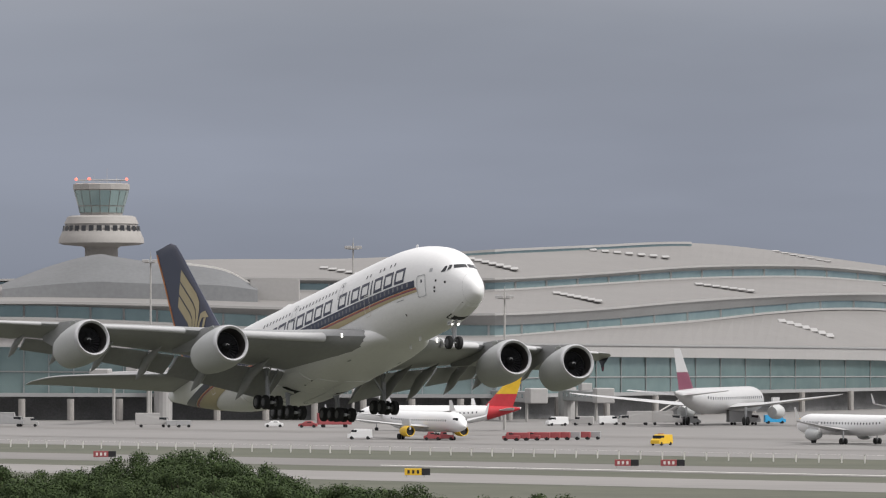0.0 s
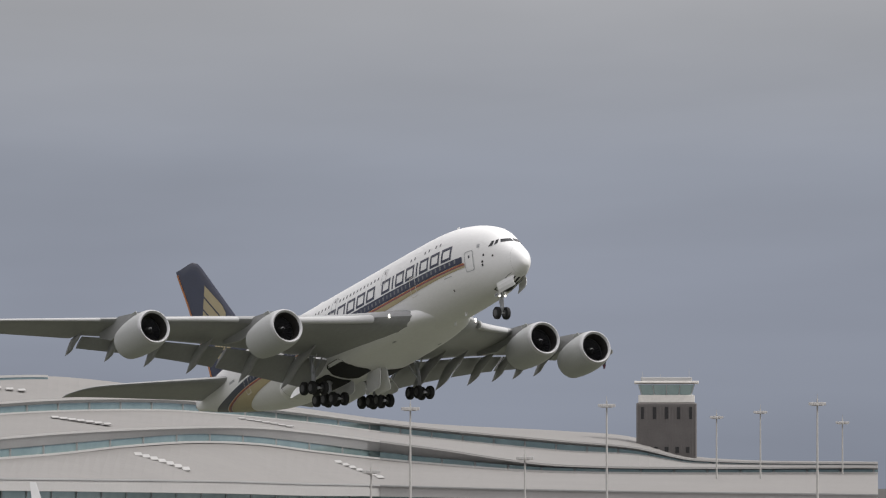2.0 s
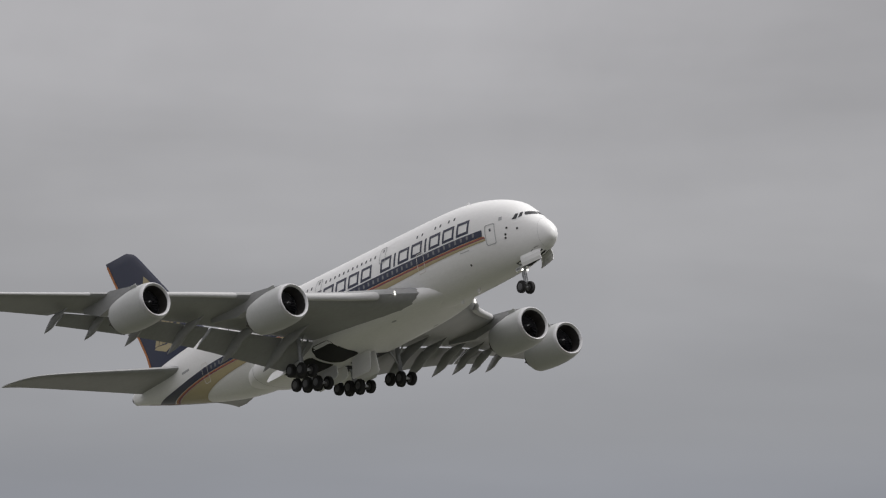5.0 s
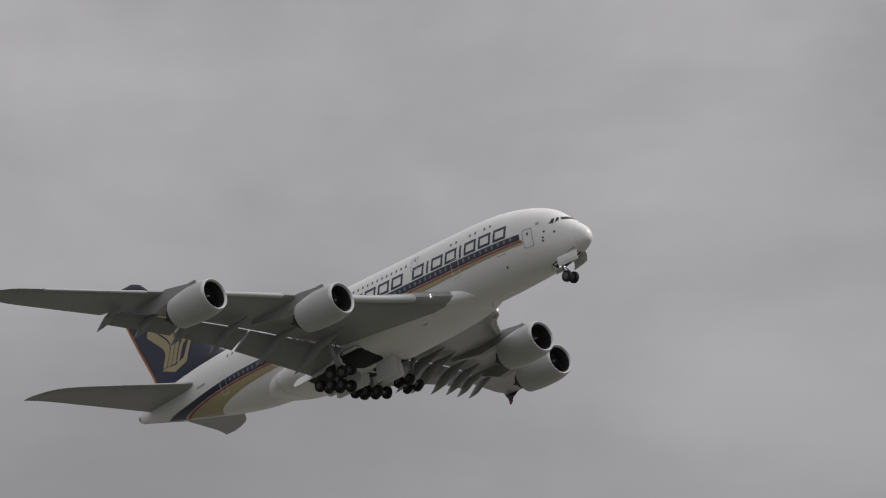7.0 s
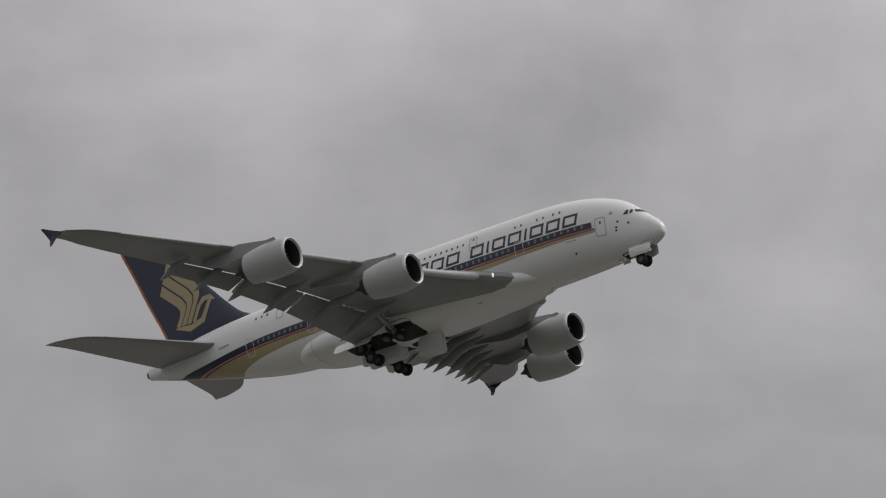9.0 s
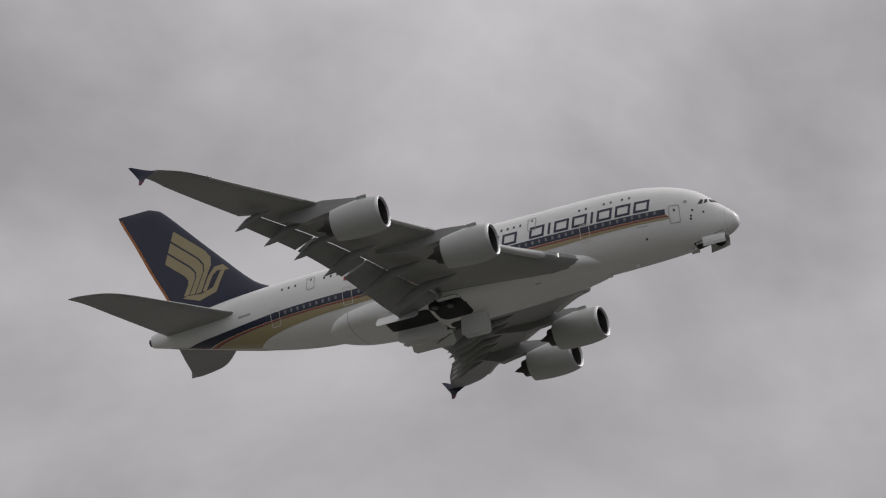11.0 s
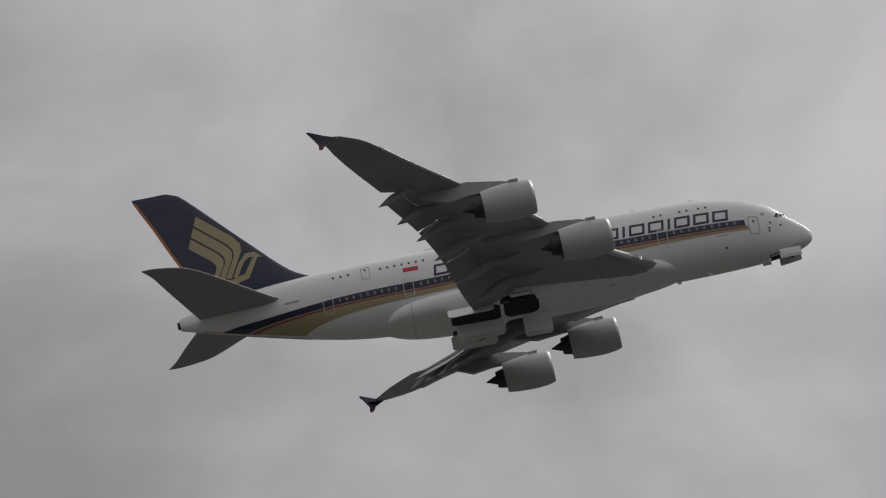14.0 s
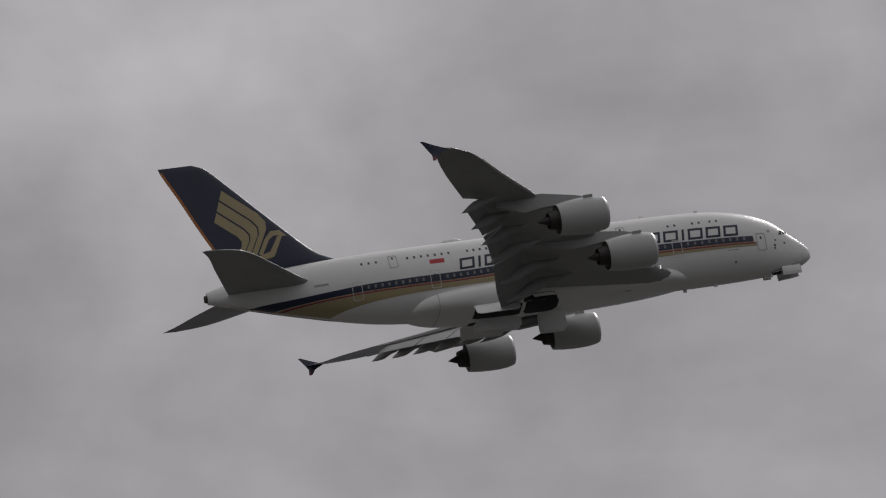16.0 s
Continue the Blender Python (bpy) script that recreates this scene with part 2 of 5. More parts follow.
def turned(profile, seg=32, axis="x", bm=None, mat=0, cap=False):
    """A body of revolution from (along, radius) pairs, about x, y or z."""
    rings = []
    for u, r in profile:
        ring = []
        for i in range(seg):
            a = 2 * math.pi * i / seg
            c, s = r * math.cos(a), r * math.sin(a)
            ring.append({"x": (u, c, s), "y": (s, u, c), "z": (c, s, u)}[axis])
        rings.append(ring)
    return loft(rings, bm=bm, mat=mat, cap=cap)


def ease(table, u):
    """Smooth value between the (u, v...) rows of a table."""
    if u <= table[0][0]:
        return table[0][1:]
    for a, b in zip(table, table[1:]):
        if u <= b[0]:
            k = (u - a[0]) / (b[0] - a[0])
            return tuple(p + (q - p) * k for p, q in zip(a[1:], b[1:]))
    return table[-1][1:]


def spline(table, u):
    """Catmull-Rom through the rows of a table."""
    n = len(table)
    if u <= table[0][0]:
        return table[0][1:]
    if u >= table[-1][0]:
        return table[-1][1:]
    i = max(j for j in range(n - 1) if table[j][0] <= u)
    p1, p2 = table[i], table[i + 1]
    p0, p3 = table[max(i - 1, 0)], table[min(i + 2, n - 1)]
    h = p2[0] - p1[0]
    k = (u - p1[0]) / h
    out = []
    for c in range(1, len(p1)):
        m1 = (p2[c] - p0[c]) / (p2[0] - p0[0]) * h
        m2 = (p3[c] - p1[c]) / (p3[0] - p1[0]) * h
        out.append((2 * k**3 - 3 * k**2 + 1) * p1[c] + (k**3 - 2 * k**2 + k) * m1 + (3 * k**2 - 2 * k**3) * p2[c] + (k**3 - k**2) * m2)
    return tuple(out)


def site(bearing, far, z=0.0):
    """A place by its bearing from the viewpoint, clockwise in degrees, and its distance."""
    a = radians(bearing)
    return Vector((far * math.sin(a), far * math.cos(a), z))


# ---- the large airliner ----
# local axes: x forward from station 36, y to port, z up from the hull's axis
HULL = [  # station aft of the nose, half width, top, bottom
    (0.12, 0.05, -1.50, -1.65), (0.20, 0.36, -1.08, -2.00), (0.50, 0.70, -0.62, -2.30), (1.0, 0.98, -0.10, -2.62), (1.65, 1.24, 0.45, -2.88),
    (2.3, 1.45, 1.02, -3.06), (2.9, 1.65, 1.58, -3.18), (3.6, 1.90, 2.18, -3.30), (4.5, 2.22, 2.83, -3.42), (5.9, 2.68, 3.47, -3.54),
    (7.6, 3.12, 4.02, -3.62), (10.4, 3.44, 4.58, -3.70), (13.5, 3.57, 4.86, -3.76), (17.0, 3.57, 4.95, -3.78), (30.0, 3.57, 4.95, -3.78),
    (44.0, 3.57, 4.93, -3.76), (48.0, 3.53, 4.88, -3.66), (52.0, 3.32, 4.80, -3.20), (56.0, 2.95, 4.66, -2.40), (60.0, 2.40, 4.42, -1.45),
    (64.0, 1.72, 4.02, -0.45), (67.5, 1.10, 3.45, 0.50), (69.8, 0.65, 2.90, 1.15), (70.4, 0.50, 2.70, 1.30)]
EXP = 2.25


FAIR = [  # the fairing between the wings: station, half width, top, bottom
    (13.2, 0.5, -2.4, -3.2), (15.2, 1.9, -2.0, -3.5), (17.2, 3.1, -1.7, -3.68), (19.2, 3.75, -1.4, -3.84), (22, 4.15, -1.05, -4.05), (27, 4.3, -0.75, -4.3), (34, 4.3, -0.7, -4.48), (40, 4.25, -0.8, -4.45), (44, 3.95, -1.1, -4.22),
    (46.4, 3.3, -1.6, -3.86), (48.8, 1.4, -2.2, -3.3)]


def belly(s, y, out=0.0):
    """The fairing's underside at a station, y off the centre line."""
    w, top, bot = spline(FAIR, s)
    h, c = (top - bot) / 2, (top + bot) / 2
    return Vector((36 - s, y, c - h * (1 - min(abs(y) / w, 0.995) ** 2.667) ** 0.375 - out))


def belly_patch(s0, s1, y0, y1, side, out, origin=None, thick=0.0, n=12, corner=0.25):
    """A piece of the fairing's underside with rounded corners, moved so that origin is at 0."""
    bm = bmesh.new()
    g = []
    for i in range(n + 1):
        u = s0 + (s1 - s0) * i / n
        near = min(u - s0, s1 - u)
        cut = corner - math.sqrt(max(0.0, corner**2 - (corner - near) ** 2)) if near < corner else 0.0
        a, b = y0 + cut, y1 - cut
        g.append([bm.verts.new(belly(u, side * (a + (b - a) * j / n), out) - (origin or Vector())) for j in range(n + 1)])
    for a, b in zip(g, g[1:]):
        for j in range(n):
            bm.faces.new((a[j], a[j + 1], b[j + 1], b[j]))
    if thick:
        r = bmesh.ops.extrude_face_region(bm, geom=bm.faces[:])
        for v in (q for q in r["geom"] if isinstance(q, bmesh.types.BMVert)):
            v.co.z += thick
    return bm


def hull(s):
    return spline(HULL, s)


def skin(s, z, side, out=0.0):
    """The point of the hull's skin at a station and height; side -1 starboard, 1 port."""
    w, top, bot = hull(s)
    h, c = (top - bot) / 2, (top + bot) / 2
    u = min(abs((z - c) / h), 0.999)
    y = w * (1 - u**EXP) ** (1 / EXP)
    dy = -w / h * math.copysign(u ** (EXP - 1) * (1 - u**EXP) ** (1 / EXP - 1), z - c)
    nrm = Vector((0, 1, -dy)).normalized()
    return Vector((36 - s, side * (y + out * nrm.y), z + out * nrm.z))


def hull_ring(s, n=56):
    w, top, bot = hull(s)
    h, c = (top - bot) / 2, (top + bot) / 2
    ring = []
    for i in range(n):
        a = 2 * math.pi * i / n
        ca, sa = math.cos(a), math.sin(a)
        ring.append((36 - s, w * math.copysign(abs(ca) ** (2 / EXP), ca), c + h * math.copysign(abs(sa) ** (2 / EXP), sa)))
    return ring


def patch(corners, side, out=0.012, nu=1, nv=1, bm=None):
    """A painted patch on the skin: corners (s, z) in order, bent to the hull."""
    bm = bm or bmesh.new()
    (a, b, c, d) = corners
    grid = []
    for i in range(nu + 1):
        u = i / nu
        row = []
        for j in range(nv + 1):
            v = j / nv
            s = (a[0] * (1 - u) + b[0] * u) * (1 - v) + (d[0] * (1 - u) + c[0] * u) * v
            z = (a[1] * (1 - u) + b[1] * u) * (1 - v) + (d[1] * (1 - u) + c[1] * u) * v
            row.append(bm.verts.new(skin(s, z, side, out)))
        grid.append(row)
    for r, q in zip(grid, grid[1:]):
        for j in range(nv):
            bm.faces.new((r[j], r[j + 1], q[j + 1], q[j]))
    return bm


def band(table, s0, s1, side, step=0.5, nv=4, out=0.012, lower=None):
    """A stripe on the hull whose lower and upper edges follow a table of (station, low, high)."""
    bm = bmesh.new()
    k = max(2, int((s1 - s0) / step))
    rows = []
    for i in range(k + 1):
        s = s0 + (s1 - s0) * i / k
        lo, hi = spline(table, s)
        w, top, bot = hull(s)
        lo, hi = max(lo, bot + 0.015), max(hi, bot + 0.03)
        rows.append([bm.verts.new(skin(s, lo + (hi - lo) * j / nv, side, out)) for j in range(nv + 1)])
    for r, q in zip(rows, rows[1:]):
        for j in range(nv):
            bm.faces.new((r[j], r[j + 1], q[j + 1], q[j]))
    return bm


def foil(chord, thick, n=13):
    """Closed aerofoil outline (along, up) from the trailing edge over the top and back."""
    pts = []
    for i in range(n):
        x = 0.5 * (1 + math.cos(math.pi * i / (n - 1)))
        pts.append((x, 1))
    for i in range(1, n - 1):
        x = 0.5 * (1 - math.cos(math.pi * i / (n - 1)))
        pts.append((x, -1))
    out = []
    for x, sgn in pts:
        t = 5 * thick * (0.2969 * math.sqrt(x) - 0.126 * x - 0.3516 * x * x + 0.2843 * x**3 - 0.1036 * x**4)
        camber = 0.02 * 4 * x * (1 - x)
        out.append((x * chord, (camber + sgn * t) * chord))
    return out


WING = [  # out from the centre line, leading edge station, chord, height, thickness
    (2.6, 17.0, 20.8, -2.75, 0.125), (4.6, 19.0, 19.1, -2.40, 0.125), (8.0, 22.9, 16.3, -1.72, 0.12), (14.0, 27.8, 12.8, -0.64, 0.11),
    (20.0, 32.4, 10.2, 0.42, 0.105), (26.0, 37.4, 8.0, 1.46, 0.10), (33.0, 43.0, 5.8, 2.65, 0.085), (36.5, 45.5, 4.75, 3.15, 0.08),
    (38.4, 47.2, 3.75, 3.5, 0.075), (39.7, 49.2, 2.7, 3.75, 0.07)]


def wing_at(y):
    return spline(WING, y)


def lifting(table, side, vertical=False, n=40, trim=None):
    """A wing, tailplane or fin from a table like WING."""
    rings = []
    y0, y1 = table[0][0], table[-1][0]
    for i in range(n + 1):
        y = y0 + (y1 - y0) * i / n
        le, ch, z, th = spline(table, y)
        if trim:
            cut = trim(y)
        ring = []
        for a, u in foil(ch, th):
            if trim and a > ch * cut:
                a = ch * cut + (a - ch * cut) * 0.02
            ring.append((36 - le - a, u, y) if vertical else (36 - le - a, side * y, z + u))
        rings.append(ring)
    return loft(rings)


def build_wing(plane, side):
    def trim(y):
        return 0.80 if 3 < y < 27.2 else 1.0
    w = part("wing", lifting(WING, side, n=64, trim=trim), "grey", plane, "long swept grey wing, flaps lowered for takeoff", smooth=45)
    # drooped flap panels behind the cut trailing edge
    for a, b in ((4.4, 13.8), (14.1, 20.4), (20.7, 26.9)):
        rings = []
        for i in range(9):
            y = a + (b - a) * i / 8
            le, ch, z, th = wing_at(y)
            drop = radians(24)
            c = 0.25 * ch
            ring = []
            for u, v in foil(c, 0.12, 9):
                ring.append((36 - le - 0.785 * ch - u * math.cos(drop) - v * math.sin(drop), side * y, z - 0.025 * ch - u * math.sin(drop) + v * math.cos(drop)))
            rings.append(ring)
        part("flap", loft(rings), "grey", w, smooth=45)
    # slats lowered along the leading edge
    for a, b in ((6.2, 13.2), (16.6, 24.0), (27.6, 36.0)):
        rings = []
        for i in range(9):
            y = a + (b - a) * i / 8
            le, ch, z, th = wing_at(y)
            ring = []
            for u, v in foil(0.16 * ch, 0.30, 9):
                d = radians(18)
                ring.append((36 - le + 0.035 * ch - u * math.cos(d) + v * math.sin(d), side * y, z - 0.035 * ch + 0.012 * ch + u * math.sin(d) + v * math.cos(d)))
            rings.append(ring)
        part("slat", loft(rings), "sand", w, smooth=45)
    # flap track fairings
    for y, length, fat in ((7.6, 8.3, 0.62), (11.6, 7.6, 0.6), (16.6, 6.7, 0.56), (20.6, 5.9, 0.52), (24.2, 5.2, 0.48), (27.8, 4.4, 0.42)):
        le, ch, z, th = wing_at(y)
        x0, z0 = 36 - le - 0.46 * ch, z - 0.03 * ch
        rings = []
        for i in range(15):
            k = i / 14
            r = fat * (math.sin(math.pi * min(1, k * 1.25 + 0.02) * 0.5) if k < 0.6 else 1.0 * max(0.02, 1 - ((k - 0.6) / 0.4) ** 1.6))
            droop = -0.15 - 0.95 * fat * math.sin(math.pi * 0.5 * min(1, k * 2)) - max(0, k - 0.45) * length * 0.42
            rings.append([(x0 - k * length, side * y + 0.55 * r * math.cos(t), z0 + droop + 1.25 * r * math.sin(t)) for t in (2 * math.pi * j / 12 for j in range(12))])
        part("flap_fairing", loft(rings), "grey", w, smooth=50)
    # wing tip fence
    bm = bmesh.new()
    rings = []
    for k, x0, ln, off in ((-1.12, -15.35, 0.30, 0.12), (-0.55, -14.85, 0.8, 0.03), (0.0, -13.7, 2.3, 0.0), (0.45, -15.0, 1.3, 0.05), (1.05, -16.4, 0.32, 0.14)):
        t = 0.05 if abs(k) < 1 else 0.02
        z = 3.75 + k
        rings.append([(x0, side * (39.72 + off), z), (x0 - ln / 2, side * (39.72 + off + t), z), (x0 - ln, side * (39.72 + off), z), (x0 - ln / 2, side * (39.72 + off - t), z)])
    part("wing_fence", loft(rings, bm=bm), "navy", w, "navy winglet fence with a red tip", smooth=60)
    tip = [[(x0, side * (39.72 + off + 0.012), z), (x0 - ln / 2, side * (39.72 + off + 0.07), z), (x0 - ln, side * (39.72 + off + 0.012), z), (x0 - ln / 2, side * (39.72 + off - 0.07), z)] for z, x0, ln, off in ((2.58, -15.33, 0.34, 0.13), (2.95, -15.0, 0.66, 0.075))]
    part("fence_tip", loft(tip), "maroon", w, "dull red tip of the winglet")
    part("navigation_light", box(0.3, 0.08, 0.1, (36 - wing_at(36.4)[0] + 0.05, side * 36.4, wing_at(36.4)[2])), "metal", w)
    # landing lights in the root
    for dz in (0.0, 0.24):
        part("landing_light", turned([(0, 0.0), (0.02, 0.09), (-0.03, 0.1)], 12), "lamp", w).location = (36 - wing_at(5.0)[0] + 0.16, side * 5.0, wing_at(5.0)[2] - 0.1 + dz)
    return w


def build_engine(plane, x, y, z):
    """A turbofan in its cowl, the pylon above it; x, y, z is the centre of the intake."""
    side = 1 if y > 0 else -1
    prof = [(-1.5, 1.42), (-0.7, 1.40), (-0.2, 1.47), (-0.06, 1.56), (0.0, 1.66), (-0.05, 1.74), (-0.3, 1.84), (-1.0, 1.96), (-2.0, 2.02), (-3.2, 1.98), (-4.5, 1.86), (-5.6, 1.68), (-5.58, 1.60), (-4.4, 1.64)]
    e = part("engine", turned(prof[6:], 48), "cowl", plane, "large turbofan in a pale grey cowl", smooth=40)
    e.matrix_basis = Matrix.Translation((x, y, z)) @ Matrix.Rotation(radians(2.0 * -side), 4, "Z") @ Matrix.Rotation(radians(-2.5), 4, "Y")
    part("intake_lip", turned(prof[2:7], 48), "metal", e, "polished metal intake lip", smooth=50)
    part("intake_duct", turned(prof[:3], 48), "burnt", e, smooth=50)
    part("fan_back", turned([(-1.75, 0.0), (-1.75, 1.45)], 32), "fan", e)
    part("spinner", turned([(-0.75, 0.01), (-0.95, 0.16), (-1.25, 0.30), (-1.5, 0.37)], 20), "dark", e, smooth=40)
    sw = bmesh.new()
    for i in range(9):
        a0, a1 = i * 0.35, (i + 1) * 0.35
        vs = []
        for a in (a0, a1):
            r = 0.10 + 0.05 * a / 3.2
            for dr in (0.0, 0.05):
                vs.append(sw.verts.new((-0.86 - 0.9 * (r - 0.1) - dr, (r + dr) * math.cos(a), (r + dr) * math.sin(a))))
        sw.faces.new((vs[0], vs[1], vs[3], vs[2]))
    part("spiral_mark", sw, "seam", e)
    hub = part("fan", turned([(-1.62, 0.0), (-1.6, 0.37), (-1.5, 0.37)], 24), "fan", e, smooth=30)
    for i in range(24):
        bl = bmesh.new()
        q = []
        for r, tw in ((0.34, 0.05), (0.9, 0.08), (1.41, 0.11)):
            for d, dx in ((-1, -0.0), (1, -0.18)):
                an = 2 * math.pi * i / 24 + d * tw + (r - 0.36) * 0.12
                q.append(bl.verts.new((-1.45 + dx, r * math.cos(an), r * math.sin(an))))
        bl.faces.new((q[0], q[1], q[3], q[2]))
        bl.faces.new((q[2], q[3], q[5], q[4]))
        part("blade", bl, "fan", hub)
    part("core_nozzle", turned([(-4.6, 1.35), (-5.6, 1.15), (-6.6, 0.92), (-6.6, 0.84), (-5.9, 0.9)], 32), "burnt", e, smooth=40)
    part("exhaust_plug", turned([(-6.0, 0.6), (-6.7, 0.5), (-7.8, 0.05)], 24), "burnt", e, smooth=40)
    for yy in (1, -1):
        part("strake", box(1.1, 0.06, 0.42, (-1.9, yy * 1.12, 1.80), 0.02, None, Matrix.Rotation(radians(-32 * yy), 4, "X")), "cowl", e)
    # pylon
    ay = abs(y)
    le, ch, wz, th = wing_at(ay)
    rings = []
    for xx, lo, hi, half in ((x - 1.6, z + 1.75, z + 2.02, 0.06), (x - 3.2, z + 1.45, z + 2.30, 0.34), (36 - le + 0.2, z + 1.3, max(wz + 0.18, z + 2.2), 0.42), (36 - le - 0.25 * ch, z + 0.95, wz + 0.1, 0.42), (36 - le - 0.62 * ch, wz - 0.62, wz, 0.12)):
        rings.append([(xx, y - half, lo), (xx, y + half, lo), (xx, y + half, hi), (xx, y - half, hi)])
    part("pylon", loft(rings), "grey", plane, smooth=30)
    return e


def wheel(parent, at, r=0.66, wide=0.46):
    w = part("wheel", turned([(-wide / 2, r * 0.62), (-wide / 2, r * 0.86), (-wide * 0.36, r * 0.97), (0, r), (wide * 0.36, r * 0.97), (wide / 2, r * 0.86), (wide / 2, r * 0.62)], 22, "y", cap=True), "tyre", parent, smooth=35)
    w.location = at
    hub = part("rim", turned([(-wide / 2 - 0.01, 0.05), (-wide / 2 - 0.012, r * 0.5), (-wide / 2 + 0.01, r * 0.6), (wide / 2 - 0.01, r * 0.6), (wide / 2 + 0.012, r * 0.5), (wide / 2 + 0.01, 0.05)], 18, "y", cap=True), "rim", w, smooth=35)
    return w


def nose_gear(plane):
    bm = rod((0, 0, 0), (-0.38, 0, -2.3), 0.16)
    rod((-0.36, 0, -2.1), (-0.42, 0, -2.65), 0.11, bm=bm)
    rod((-0.42, -0.55, -2.65), (-0.42, 0.55, -2.65), 0.09, bm=bm)
    rod((1.1, 0, 0.05), (-0.25, 0, -1.3), 0.08, bm=bm)
    rod((0.12, 0, -1.35), (0.05, 0, -2.2), 0.06, bm=bm)
    rod((0.05, 0, -2.2), (-0.36, 0, -2.6), 0.06, bm=bm)
    for s in (-1, 1):
        rod((0.05, s * 0.1, -1.0), (-0.1, s * 0.34, -1.05), 0.05, bm=bm)
        rod((-0.2, s * 0.22, -1.2), (-0.3, s * 0.22, -1.7), 0.05, bm=bm)
    g = part("nose_gear", bm, "strut", plane, "steel nose landing gear with twin wheels", smooth=40)
    for s in (-1, 1):
        wheel(g, (-0.42, s * 0.52, -2.65), 0.63, 0.42)
        part("taxi_light", turned([(0.12, 0.02), (0.13, 0.1), (0.0, 0.11), (-0.1, 0.05)], 12), "lamp", g, smooth=40).location = (-0.02, s * 0.32, -1.0)
    return g


def bogie_gear(plane, axles, name, label, side, tilt=11.0):
    """A leg with a tilted bogie of paired wheels; the pivot is its origin."""
    bm = rod((0, 0, 0.4), (0, 0, -2.4), 0.25, 0.21)
    rod((0, 0, -2.3), (0, 0, -2.95), 0.15, bm=bm)
    rod((0.15, 0, -0.4), (1.1, 0, 0.4), 0.09, bm=bm)
    rod((0, -side * 0.1, -1.5), (0, -side * 1.2, 0.3), 0.10, bm=bm)
    rod((0.34, 0, -1.2), (0.36, 0, -2.8), 0.06, bm=bm)
    rod((-0.3, 0.1, -1.4), (-0.5, 0.1, -2.7), 0.05, bm=bm)
    g = part(name, bm, "strut", plane, label, smooth=40)
    ta = math.tan(radians(tilt))
    span = max(axles) + 0.2
    bb = rod((span, 0, -2.95 - span * ta), (-span, 0, -2.95 + span * ta), 0.15)
    for a in axles:
        rod((a, -0.8, -2.95 - a * ta), (a, 0.8, -2.95 - a * ta), 0.1, bm=bb)
    part("bogie_beam", bb, "strut", g, smooth=40)
    for a in axles:
        for s in (-1, 1):
            wheel(g, (a, s * 0.68, -2.95 - a * ta), 0.70, 0.50)
    return g


def gear_doors(plane, s0, s1, y0, y1, side, hinge, label):
    """A belly door; its origin is its hinge, and at rest it lies closed."""
    o = belly((s0 + s1) / 2, side * hinge, 0.03)
    d = part("gear_door", belly_patch(s0, s1, y0, y1, side, 0.05, o, 0.07), "white", plane, label)
    d.location = o
    return d, o


